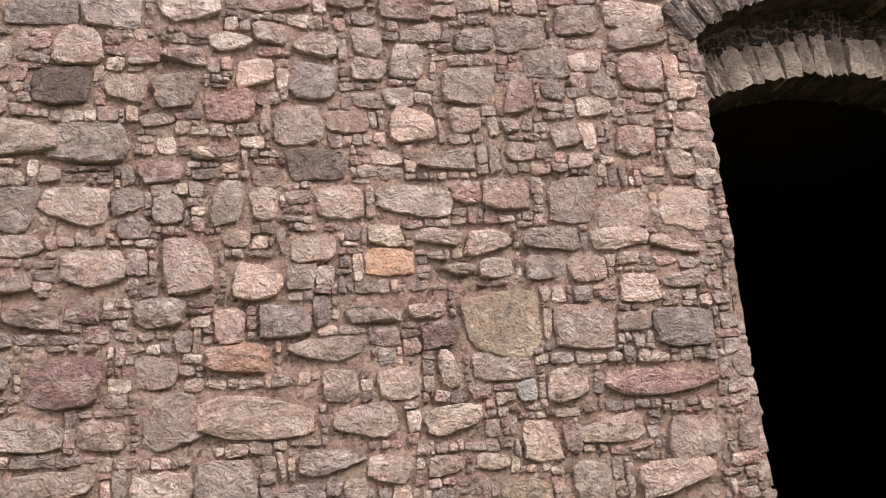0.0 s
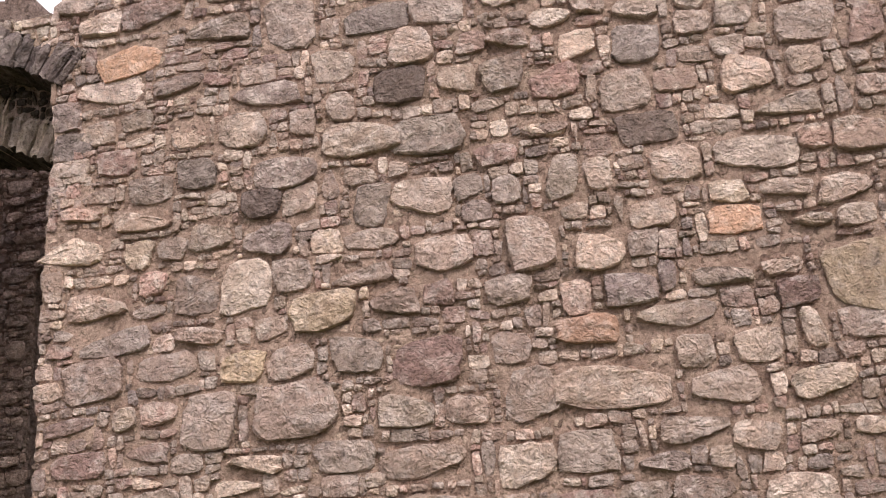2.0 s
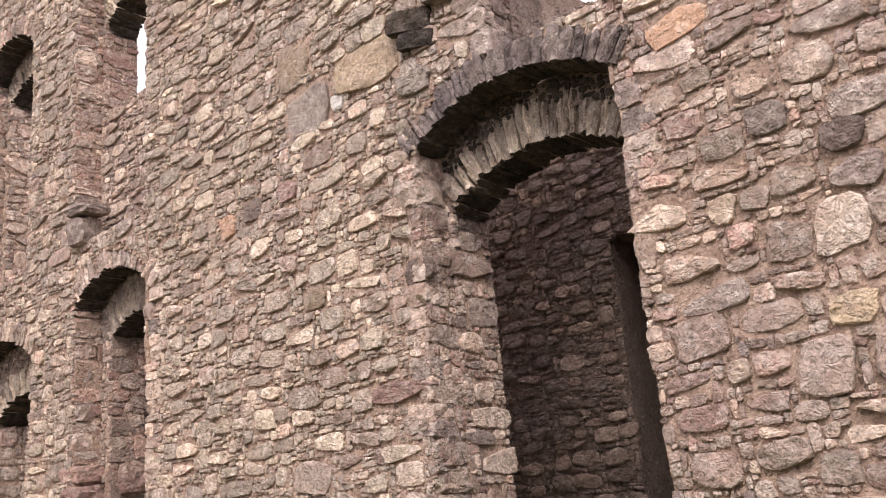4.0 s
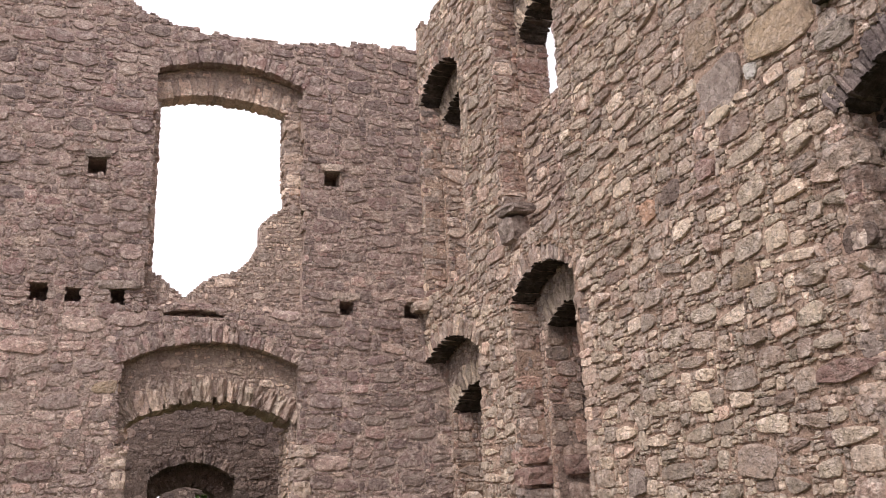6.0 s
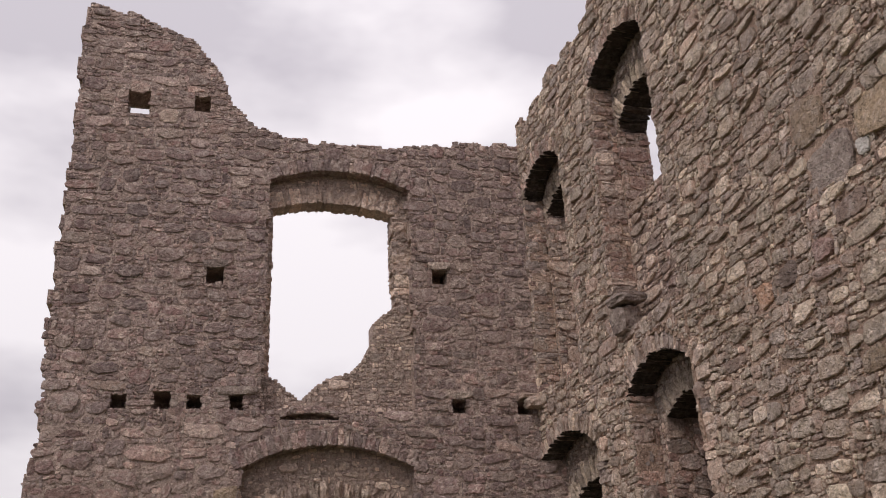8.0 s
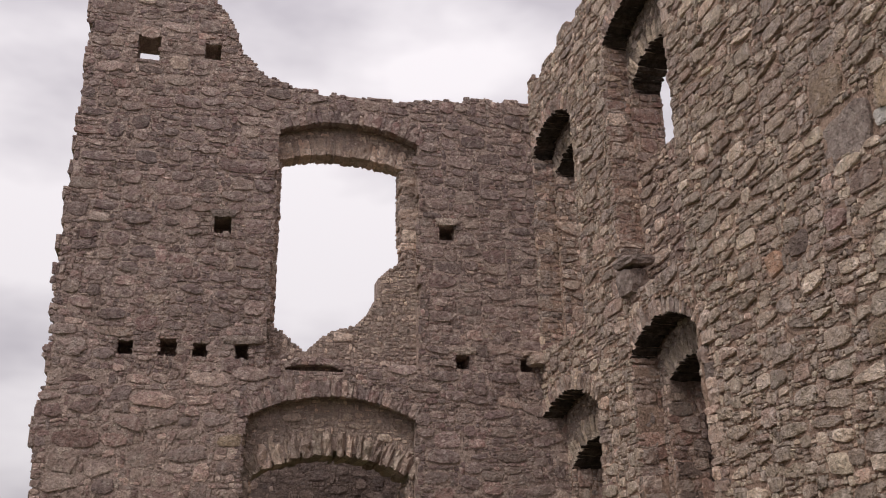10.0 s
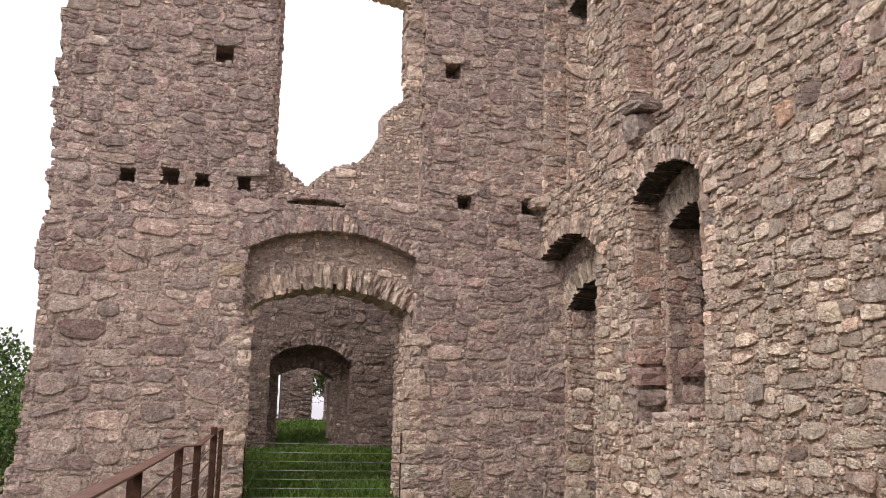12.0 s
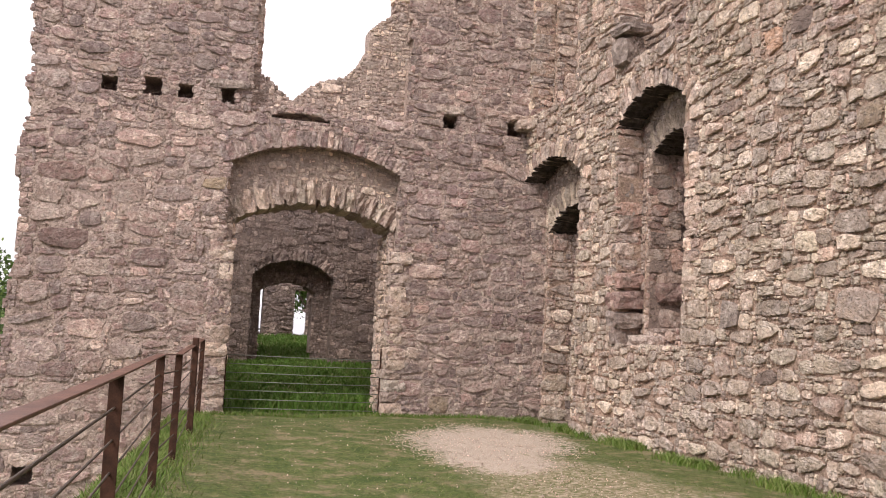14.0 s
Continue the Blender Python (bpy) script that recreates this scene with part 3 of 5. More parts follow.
def voussoirs(parent, op, to_world, height, depth, mat, seed, wide=0.14, out=0.05, overshoot=0.0, under=None):
    """The stones of an arch. to_world(x, d, z): along the wall, into it, up."""
    rng = random.Random(seed)
    half, cx = (op.x1 - op.x0) / 2 + overshoot, (op.x0 + op.x1) / 2
    rise = op.apex - op.spring
    radius = (half * half + rise * rise) / (2 * rise)
    end = math.asin(min(1, half / radius))
    a = -end
    while a < end:
        step = wide * rng.uniform(0.6, 1.6) / radius
        mid = a + step / 2
        h = height * rng.uniform(0.85, 1.15)
        d = depth * rng.uniform(0.97, 1.02)
        r = radius + h / 2 + rng.uniform(-0.018, 0.01)
        x, z = cx + math.sin(mid) * r, op.apex - radius + math.cos(mid) * r
        origin = to_world(x, d / 2 - out * rng.uniform(-0.2, 1.0), z)
        ex = (to_world(1, 0, 0) - to_world(0, 0, 0)) * math.cos(mid) - Vector((0, 0, 1)) * math.sin(mid)
        ez = (to_world(1, 0, 0) - to_world(0, 0, 0)) * math.sin(mid) + Vector((0, 0, 1)) * math.cos(mid)
        ey = to_world(0, 1, 0) - to_world(0, 0, 0)
        m = Matrix.Identity(4)
        for i in range(3):
            m[i][0], m[i][1], m[i][2], m[i][3] = ex[i] * step * radius * rng.uniform(1.0, 1.15), ey[i] * d, ez[i] * h, origin[i]
        m = m @ Euler((rng.uniform(-.03, .03), 0, rng.uniform(-.03, .03))).to_matrix().to_4x4()
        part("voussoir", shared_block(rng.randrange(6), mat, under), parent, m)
        a += step


# ---------------------------------------------------------------- the court wall (along x, its face at y = 7.3)
YA, FRONT, THICK = 7.3, 0.5, 1.15
LOW = -0.6
TOP = 13.6
top_edge = ragged(77, 0.22, 0.5)
OUTER = {
    "gate": Opening(4.36, 8.3, -1, 5.8, 6.5, 11, 0.02),
    "door": Opening(-7.3, -4.56, -1, 5.66, 6.12, 12, 0.02),
    "door_up": Opening(-6.05, -4.56, 6.46, 10.6, 11.2, 13, 0.02),
    "mid": Opening(-15.28, -13.13, 1.6, 5.45, 5.94, 14, 0.02),
    "mid_up": Opening(-15.4, -13.15, 6.62, 11.9, 12.45, 15, 0.02),
    "end": Opening(-19.5, -16.78, -1, 4.9, 5.42, 16, 0.02),
    "end_up": Opening(-19.2, -17.05, 6.5, 11.2, 11.78, 17, 0.02),
}
INNER = {
    "gate": Opening(4.42, 8.2, -1, 5.26, 5.74, 21, 0.02),
    "door": Opening(-7.22, -4.66, -1, 4.97, 5.45, 22, 0.02),
    "door_up": Opening(-6.05, -4.66, 6.1, 10.0, 10.6, 23, 0.02),
    "mid": Opening(-15.0, -13.2, 1.9, 4.92, 5.28, 24, 0.02),
    "mid_up": Opening(-15.3, -13.3, 9.25, 10.9, 11.5, 25, 0.02),
    "end": Opening(-19.08, -16.88, -1, 3.95, 4.47, 26, 0.02),
    "end_up": Opening(-19.02, -17.2, 6.9, 10.72, 11.15, 27, 0.02),
}


def court_solid(x, z, openings, rise, top=TOP):
    ok = z < top + top_edge(x + 40) + np.where(x < -16, (x + 16) * 0.1, 0)
    for op in openings.values():
        ok &= ~op.void(x, z, rise)
    return ok


STRETCHES = [("wall_court_1", 4.3, 10.0), ("wall_court_2", -4.56, 4.3), ("wall_court_3", -13.1, -4.56), ("wall_court_4", -19.3, -13.1)]
LARGE_A = [(0.25, 2.47, 0.77, 0.41), (-0.43, 2.44, 0.54, 0.47), (0.99, 2.37, 0.59, 0.28), (-1.3, 2.02, 0.65, 0.31), (-2.35, 2.43, 0.77, 0.39),
           (-3.08, 2.48, 0.51, 0.46), (-1.22, 4.17, 0.55, 0.4), (-0.34, 3.68, 0.46, 0.48), (0.17, 3.54, 0.45, 0.38), (0.87, 4.17, 0.43, 0.34),
           (1.53, 4.88, 0.44, 0.33), (2.06, 5.27, 0.53, 0.39), (-1.08, 3.64, 0.51, 0.41), (-2.37, 2.88, 0.44, 0.34), (-1.21, 5.56, 0.42, 0.33), (-3.44, 2.94, 0.57, 0.28), (1.7, 2.74, 0.22, 0.3)]
LARGE_B = [(3.4, 4.14, 0.46, 0.35), (2.91, 4.19, 0.5, 0.45), (3.28, 3.8, 0.53, 0.21), (3.84, 3.76, 0.54, 0.21), (3.4, 3.38, 0.39, 0.28), (2.89, 3.05, 0.5, 0.39),
           (3.06, 2.21, 0.54, 0.25), (3.73, 2.13, 0.56, 0.32), (3.54, 1.75, 0.75, 0.34), (3.97, 4.11, 0.5, 0.46)]
SPECIAL = [(-1.33, 5.19, 0.47, 0.35, M_DARK), (-2.61, 4.26, 0.34, 0.28, M_DARK), (-3.15, 4.61, 0.38, 0.31, M_GREY), (0.71, 4.52, 0.53, 0.3, M_DARK),
           (0.04, 2.92, 0.53, 0.25, M_ORANGE), (2.32, 2.54, 0.16, 0.16, M_WHITE), (0.0, 5.05, 0.43, 0.31, M_RED), (2.24, 1.75, 0.44, 0.3, M_OCHRE),
           (1.27, 3.66, 0.42, 0.26, M_ORANGE), (-2.08, 3.25, 0.6, 0.4, M_OCHRE), (-2.78, 2.9, 0.4, 0.32, M_OCHRE), (-3.81, 5.87, 0.64, 0.31, M_ORANGE),
           (0.71, 5.28, 0.43, 0.37, M_GREY), (3.77, 3.02, 0.58, 0.35, M_GREY), (3.49, 2.57, 1.02, 0.29, M_RED), (2.16, 3.17, 0.72, 0.54, M_OCHRE),
           (1.49, 4.2, 0.63, 0.34, M_GREY), (-1.53, 5.91, 0.61, 0.34, M_GREY), (-1.23, 2.79, 0.58, 0.43, M_RED)]
SPECIAL += [(*row, M_CREAM) for row in LARGE_A + LARGE_B]
MORE_A = [(-0.95, 5.92, 0.51, 0.4), (-2.3, 5.96, 0.53, 0.53), (-0.32, 5.94, 0.57, 0.36), (0.72, 5.65, 0.41, 0.29), (1.17, 5.69, 0.29, 0.29), (1.54, 5.51, 0.37, 0.35),
          (2.81, 5.51, 0.42, 0.31), (-0.69, 5.5, 0.26, 0.22), (-1.91, 5.48, 0.41, 0.35), (0.2, 5.36, 0.36, 0.3), (2.52, 5.15, 0.3, 0.34), (3.22, 5.06, 0.36, 0.22),
          (3.75, 5.45, 0.46, 0.4), (2.9, 4.79, 0.3, 0.3), (3.14, 4.79, 0.18, 0.24), (3.59, 4.73, 0.44, 0.38), (0.56, 4.87, 0.45, 0.4), (-0.43, 5.16, 0.43, 0.34),
          (-1.87, 5.08, 0.29, 0.27), (-2.2, 4.98, 0.25, 0.25), (-2.75, 4.95, 0.49, 0.33), (1.8, 4.58, 0.5, 0.24), (-3.25, 5, 0.39, 0.33), (-0.13, 4.66, 0.39, 0.19)]
MORE_B = [(-3.25, 5, 0.39, 0.33), (-0.13, 4.66, 0.39, 0.19), (-0.04, 4.19, 0.35, 0.41), (2.32, 4.25, 0.44, 0.32), (2.67, 3.83, 0.54, 0.23), (2.13, 3.84, 0.44, 0.3),
          (1.69, 3.88, 0.39, 0.18), (-1.66, 4.15, 0.32, 0.36), (0.26, 4.17, 0.24, 0.3), (-0.82, 4.22, 0.25, 0.21), (0.64, 3.79, 0.39, 0.27), (-0.74, 3.72, 0.18, 0.22),
          (0.54, 3.55, 0.23, 0.22), (1.81, 3.58, 0.38, 0.2), (2.18, 3.59, 0.29, 0.18), (2.96, 3.55, 0.34, 0.25), (2.59, 3.55, 0.38, 0.21), (-1.66, 3.86, 0.47, 0.2),
          (-2.74, 3.56, 0.47, 0.48), (-2.33, 3.61, 0.35, 0.29), (-1.75, 3.55, 0.51, 0.21), (-3.18, 3.53, 0.4, 0.39), (1.08, 3.27, 0.47, 0.24), (1.54, 3.29, 0.37, 0.25)]
MORE_C = [(1.08, 3.27, 0.47, 0.24), (1.54, 3.29, 0.37, 0.25), (0.39, 3.2, 0.42, 0.3), (-0.57, 3.29, 0.42, 0.24), (0.82, 2.66, 0.31, 0.25), (1.26, 2.66, 0.37, 0.27),
          (-0.58, 2.83, 0.33, 0.28), (0.72, 2.92, 0.69, 0.27), (-1.81, 2.88, 0.46, 0.33), (-2.53, 3.17, 0.29, 0.23), (1.68, 2.34, 0.5, 0.27), (2.41, 2.14, 0.36, 0.36),
          (-0.96, 2.37, 0.37, 0.26), (-1.47, 2.43, 0.45, 0.29), (0.71, 2.09, 0.54, 0.24), (-0.08, 1.99, 0.48, 0.35), (1.17, 2, 0.36, 0.26), (0.46, 1.86, 0.4, 0.17),
          (-1.95, 2.11, 0.54, 0.25), (2.78, 1.81, 0.39, 0.39), (-2.71, 2.11, 0.49, 0.17)]
SPECIAL += [(*row, (M_STONE, M_PALE, M_STONE, M_PALE, M_CREAM)[k % 5]) for k, row in enumerate(MORE_A + MORE_B + MORE_C)]
SPECIAL_FAR = [(-9.1, 6.98, 0.95, 0.66, M_GREY), (-9.4, 7.75, 0.73, 0.57, M_OCHRE), (-7.84, 7.06, 0.95, 0.62, M_OCHRE), (-10.37, 5.87, 0.44, 0.37, M_DARK), (-9.54, 5.91, 0.38, 0.31, M_RED),
               (-8.59, 6.82, 0.28, 0.22, M_WHITE), (-10.97, 5.76, 0.38, 0.38, M_ORANGE), (-11.06, 1.26, 0.45, 0.23, M_DARK), (-9.4, 2.2, 0.73, 0.39, M_CREAM),
               (-9.13, 4.33, 0.45, 0.3, M_OCHRE), (-11.92, 2.11, 0.45, 0.4, M_GREY), (-7.74, 2.96, 1.0, 0.32, M_RED), (-7.4, 4.28, 0.4, 0.32, M_DARK)]


def to_court(x, d, z):
    return Vector((x, YA + d, z))


def to_court_back(x, d, z):
    return Vector((x, YA + FRONT + d, z))


def to_court_end(x, d, z):
    return Vector((x, YA + d + 0.04 * (x + 13.1), z))


def to_court_end_back(x, d, z):
    return Vector((x, YA + FRONT + d + 0.04 * (x + 13.1), z))


def bend(x):
    """The far end of the court wall turns a little into the court."""
    return 0.04 * min(0.0, x + 13.1)


walls = {}
FINE = (0.08, 0.035, 0.05, 0.07)
for n, (name, xa, xb) in enumerate(STRETCHES):
    # the face looks towards -y: along +x, up +z gives -y
    way = (1, 0.04 if xb < -13 else 0, 0)
    face = Face((xa, YA + bend(xa), LOW), way)
    back_face = Face((xa, YA + FRONT + bend(xa), LOW), way)
    wall = leaf_wall(name, face, xb - xa, 15.0, lambda u, v, xa=xa: court_solid(u + xa, v + LOW, OUTER, 0.31), FRONT, M_MORTAR, 3 + n, FINE[n], rough=0.011, coat=-0.005)
    tagged(wall, "tall ruined courtyard wall of pinkish rubble stone and lime mortar", "wall", kind="structure")
    # rear leaf in the darker inner mortar, which paints in the recess shade
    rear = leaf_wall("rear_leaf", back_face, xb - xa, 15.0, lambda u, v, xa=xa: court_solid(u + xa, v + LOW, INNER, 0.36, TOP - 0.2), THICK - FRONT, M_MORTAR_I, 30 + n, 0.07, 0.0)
    rear.parent = wall
    walls[name] = wall

DETAIL = [("wall_court_1", dict(big=1.0, cell=0.035, near=(0.8, 5.5), count=60), ()),
          ("wall_court_2", dict(big=0.95, cell=0.026, near=(4.5, 4.2), count=300, fill=0.95, fine=1), [(x - -4.56, z - LOW, w, h, m) for x, z, w, h, m in SPECIAL]),
          ("wall_court_3", dict(big=0.8, cell=0.03, near=(6.0, 4.6), count=300, fill=0.95, course=0.25, fine=1), [(x - -13.1, z - LOW, w, h, m) for x, z, w, h, m in SPECIAL_FAR]),
          ("wall_court_4", dict(big=0.85, cell=0.035, near=(6.0, 3.5), count=300, course=0.26), ())]
for n, ((name, xa, xb), (_, opts, fixed)) in enumerate(zip(STRETCHES, DETAIL)):
    tall = {"wall_court_1": 8.2, "wall_court_2": 8.2}.get(name, 14.6)
    rubble(walls[name], Face((xa, YA + bend(xa), LOW), (1, 0.04 if xb < -13 else 0, 0)), xb - xa, tall, lambda u, v, xa=xa: court_solid(u + xa, v + LOW, OUTER, 0.39), M_FIELD if xb < 0 else M_STONE, 3 + n, fixed=fixed, proud=0.042, **opts)



def quoins(parent, x, z0, z1, side, seed):
    """Corner stones up the edge of an opening at x; side 1: the wall lies towards -x of the edge."""
    rng = random.Random(seed)
    z = z0
    while z < z1 - 0.1:
        h = min(rng.uniform(0.11, 0.32), z1 - z)
        w, d = rng.uniform(0.16, 0.44), rng.uniform(0.25, 0.5)
        jut = rng.uniform(-0.035, 0.03)
        m = pose(x - side * (w / 2 - 0.03 - jut), YA + bend(x) + d / 2 - 0.012 - rng.uniform(-0.02, 0.02), z + h / 2, rng.uniform(-3, 3), rng.uniform(-4, 4), rng.uniform(-5, 5))
        part("quoin", shared_block(rng.randrange(6), rng.choice((M_STONE, M_STONE, M_STONE, M_CREAM, M_GREY))), parent, m @ Matrix.Diagonal((w, d, h * 0.97, 1)))
        z += h


# near-black soffits: soot plus painted shade; the other arches' undersides take M_EDGE
SOOT_SHADE_OF = {"gate": M_BLACK, "door": M_BLACK, "door_up": M_BLACK}
OWNER = {"gate": "wall_court_1", "door": "wall_court_3", "door_up": "wall_court_3", "mid": "wall_court_4", "mid_up": "wall_court_4", "end": "wall_court_4", "end_up": "wall_court_4"}
for n, (key, op) in enumerate(OUTER.items()):
    wall, inner = walls[OWNER[key]], INNER[key]
    turned = OWNER[key] == "wall_court_4"
    voussoirs(wall, op, to_court_end if turned else to_court, 0.36 if key != "gate" else 0.4, FRONT, M_EDGE if key in ("door", "gate") else M_STONE, 40 + n, 0.1, overshoot=0.05, under=SOOT_SHADE_OF.get(key, M_EDGE))
    voussoirs(wall, inner, to_court_end_back if turned else to_court_back, 0.47, THICK - FRONT, M_ARCH, 60 + n, 0.17 if key == "gate" else 0.1, 0.04, overshoot=0.06, under=SOOT_SHADE_OF.get(key, M_EDGE))
    # the far side of each opening, front and rear leaf, and the strip of the rear leaf between them
    bottom = max(op.z0, LOW)
    low = max(bottom, -0.2)
    if key != "gate":
        for x, d0, d1, z1 in ((op.x0, 0.0, FRONT, op.spring), (inner.x0, FRONT, THICK, inner.spring))[1 if key == "end" else 0 :]:
            part("jamb_bed", shared_block(5, M_MORTAR), wall, pose(x - 0.1, YA + bend(op.x0) + (d0 + d1) / 2, (low + z1) / 2) @ Matrix.Diagonal((0.2, d1 - d0, z1 - low, 1)))
        stone = {"door": M_STONE, "door_up": M_YARD, "end": M_STONE, "end_up": M_STONE}.get(key, M_JAMB)
        if key != "end":
            rubble(wall, Face((op.x0 + 0.012, YA + bend(op.x0), bottom), (0, 1, 0)), FRONT, op.spring - bottom, lambda u, v: u > -1, stone, 80 + n, 1.05, 0.03, near=(0.3, 2.5), count=25, fill=1.0, proud=0.024, uneven=0.0)
        rubble(wall, Face((inner.x0 + 0.012, YA + FRONT + bend(op.x0), bottom), (0, 1, 0)), THICK - FRONT, inner.spring - bottom, lambda u, v: u > -1, stone, 110 + n, 1.05, 0.03, near=(0.3, 2.5), count=25, fill=1.0, proud=0.024, uneven=0.0)
        quoins(wall, op.x0, low, op.spring - 0.1, 1, 150 + n)
    else:
        quoins(walls["wall_court_2"], op.x0, 0.0, op.spring - 0.1, 1, 150 + n)
    face = Face((op.x0, YA + FRONT + bend(op.x0), bottom), (1, 0.04 if turned else 0, 0))
    # door and gate: near-black strip above the springing paints the outer soffit's shade
    rubble(wall, face, op.x1 - op.x0, op.apex - bottom, lambda u, v, op=op, inner=inner, b=bottom: op.void(u + op.x0, v + b) & (v + b > op.spring - 0.4) & ~inner.void(u + op.x0, v + b, 0.42), SOOT_SHADE_OF.get(key, M_GREY), 120 + n, 0.8, 0.03, fill=1.0, proud=0.04, uneven=0.0)
    rubble(wall, face, op.x1 - op.x0, op.spring - 0.4 - bottom, lambda u, v, op=op, inner=inner, b=bottom: op.void(u + op.x0, v + b) & ~inner.void(u + op.x0, v + b, 0.42), M_STONE, 140 + n, 0.8, 0.03, fill=1.0, proud=0.04, uneven=0.0)

for n, (key, side_x) in enumerate((("door", -4.56), ("mid", -13.13), ("mid_up", -13.15), ("end", -16.78), ("end_up", -17.05))):
    owner = "wall_court_2" if key == "door" else "wall_court_3" if key.startswith("mid") else "wall_court_4"
    quoins(walls[owner], side_x, max(OUTER[key].z0, -0.2), OUTER[key].spring - 0.1, -1, 170 + n)

# ---------------------------------------------------------------- the tower wall (along y, its face at x = -19.3)
XB, RECESS, TB = -19.3, 0.3, 1.3
LOWB = -4.5
tower_edge = ragged(91, 0.09, 0.35)
left_edge = ragged(92, 0.07, 0.28)


def profile(y):
    return np.interp(y, [-3.6, -3.2, -1.29, -0.77, -0.1, 0.18, 0.83, 1.6, 3.0, 5.4, 7.4], [15.7, 15.6, 15.05, 14.8, 13.95, 13.2, 12.63, 12.34, 12.33, 12.6, 12.75]) + tower_edge(y + 10)


def broken_sill(y):
    return np.interp(y, [1.0, 1.25, 1.6, 1.9, 2.15, 2.45, 2.9, 3.2, 3.4, 3.45, 3.8, 4.3], [7.1, 6.85, 6.5, 6.3, 6.62, 6.8, 6.95, 7.3, 7.65, 8.1, 8.45, 8.8]) + 0.6 * tower_edge(y + 33)


ARCH_OUT = Opening(0.70, 4.20, -5, 4.86, 5.37, 31, 0.04)
ARCH_IN = Opening(0.84, 4.12, -5, 3.72, 4.2, 32, 0.05)
WIN_OUT = Opening(1.05, 4.27, 6.05, 11.27, 11.66, 33, 0.04)
WIN_IN = Opening(1.14, 3.96, 6.0, 10.74, 10.97, 34, 0.06)
THIN = 0.5
SLOT = Opening(1.43, 2.66, 5.86, 5.93, 6.04, 35, 0.0)
HOLES = [(-1.69, 6.2, 0.15), (-0.91, 6.23, 0.17), (-0.27, 6.22, 0.15), (0.56, 6.23, 0.16), (5.21, 6.2, 0.16), (6.73, 6.2, 0.17), (0.0, 8.95, 0.18), (4.91, 9.18, 0.18), (-2.62, -1.33, 0.18)]
LOOPS = [(-1.86, 13.0, 0.26, 0.30), (-0.48, 13.1, 0.19, 0.2)]


def tower_void(y, z, leaf, rise):
    if leaf == "front":
        v = ((z > 3.3) & ARCH_OUT.void(y, z, rise)) | ((z <= 3.3) & ARCH_IN.void(y, z)) | WIN_OUT.void(y, z, rise) | SLOT.void(y, z)
        for hy, hz, s in HOLES:
            v |= (np.abs(y - hy) < s) & (np.abs(z - hz) < s)
    else:
        v = ARCH_IN.void(y, z, rise) | (WIN_IN.void(y, z, rise) & (z > broken_sill(y)))
        for hy, hz, s in HOLES:
            v |= (np.abs(y - hy) < s) & (np.abs(z - hz) < s)
    for hy, hz, a, b in LOOPS:
        v |= (np.abs(y - hy) < a) & (np.abs(z - hz) < b)
    return v


def tower_solid(y, z, leaf, rise):
    return (z < profile(y)) & (y > -3.15 + left_edge(z + 5) - np.clip(2.2 - z, 0, 5) * 0.1) & ~tower_void(y, z, leaf, rise)


def to_tower(y, d, z):
    return Vector((XB - d, y, z))


def to_tower_back(y, d, z):
    return Vector((XB - RECESS - d, y, z))


Y0 = -3.9
tower_face = Face((XB, Y0, LOWB), (0, 1, 0))
tower_back = Face((XB - RECESS, Y0, LOWB), (0, 1, 0))
WB = YA + 1.1 - Y0
tower = leaf_wall("wall_tower", tower_face, WB, 20.6, lambda u, v: tower_solid(u + Y0, v + LOWB, "front", 0.29), RECESS, M_MORTAR_T, 51, 0.06, 0.02, 0.007, -0.002)
tagged(tower, "high ruined tower wall of grey pink rubble with broken top", "wall", kind="structure")
SPLIT = 6.14
for deep, low in ((TB - RECESS, True), (THIN, False)):
    rear = leaf_wall("rear_leaf", tower_back, WB, 20.6, lambda u, v: tower_solid(u + Y0, v + LOWB, "rear", 0.12) & ((v + LOWB < SPLIT) == low), deep, M_MORTAR_T, 52, 0.06, 0.0, 0.006)
    rear.parent = tower
for hy, hz, s in HOLES:
    part("hole_end", shared_block(0, M_MORTAR_T), tower, pose(XB - RECESS - THIN + 0.06, hy, hz) @ Matrix.Diagonal((0.1, 2.3 * s, 2.3 * s, 1)))
for y, z, w in ((5.21, 6.47, 0.62), (0.56, 6.47, 0.8), (4.91, 9.44, 0.5), (0.0, 9.21, 0.5)):
    part("lintel", shared_block(3, M_GREY), tower, pose(XB - 0.08, y, z, 2, 3, 0) @ Matrix.Diagonal((0.26, w, 0.17, 1)))
SPECIAL_T = [(4.8, 3.46, 0.44, 0.24, M_RED), (-1.22, 7.2, 0.38, 0.25, M_CREAM), (5.25, 0.22, 0.44, 0.33, M_OCHRE), (6.73, 1.43, 0.36, 0.29, M_RED), (0.38, 4.43, 0.4, 0.25, M_OCHRE),
             (-2.3, 3.14, 0.95, 0.42, M_RED), (-2.5, 5.62, 1.1, 0.25, M_RED), (-2.42, 4.43, 0.9, 0.36, M_RED), (-2.0, 6.5, 0.8, 0.22, M_CREAM), (6.1, 7.05, 0.5, 0.12, M_RED)]
low_left = lambda u, v: (u + Y0 < 0.55) & (v + LOWB < 6.3 + 0.6 * np.sin(u * 1.7))
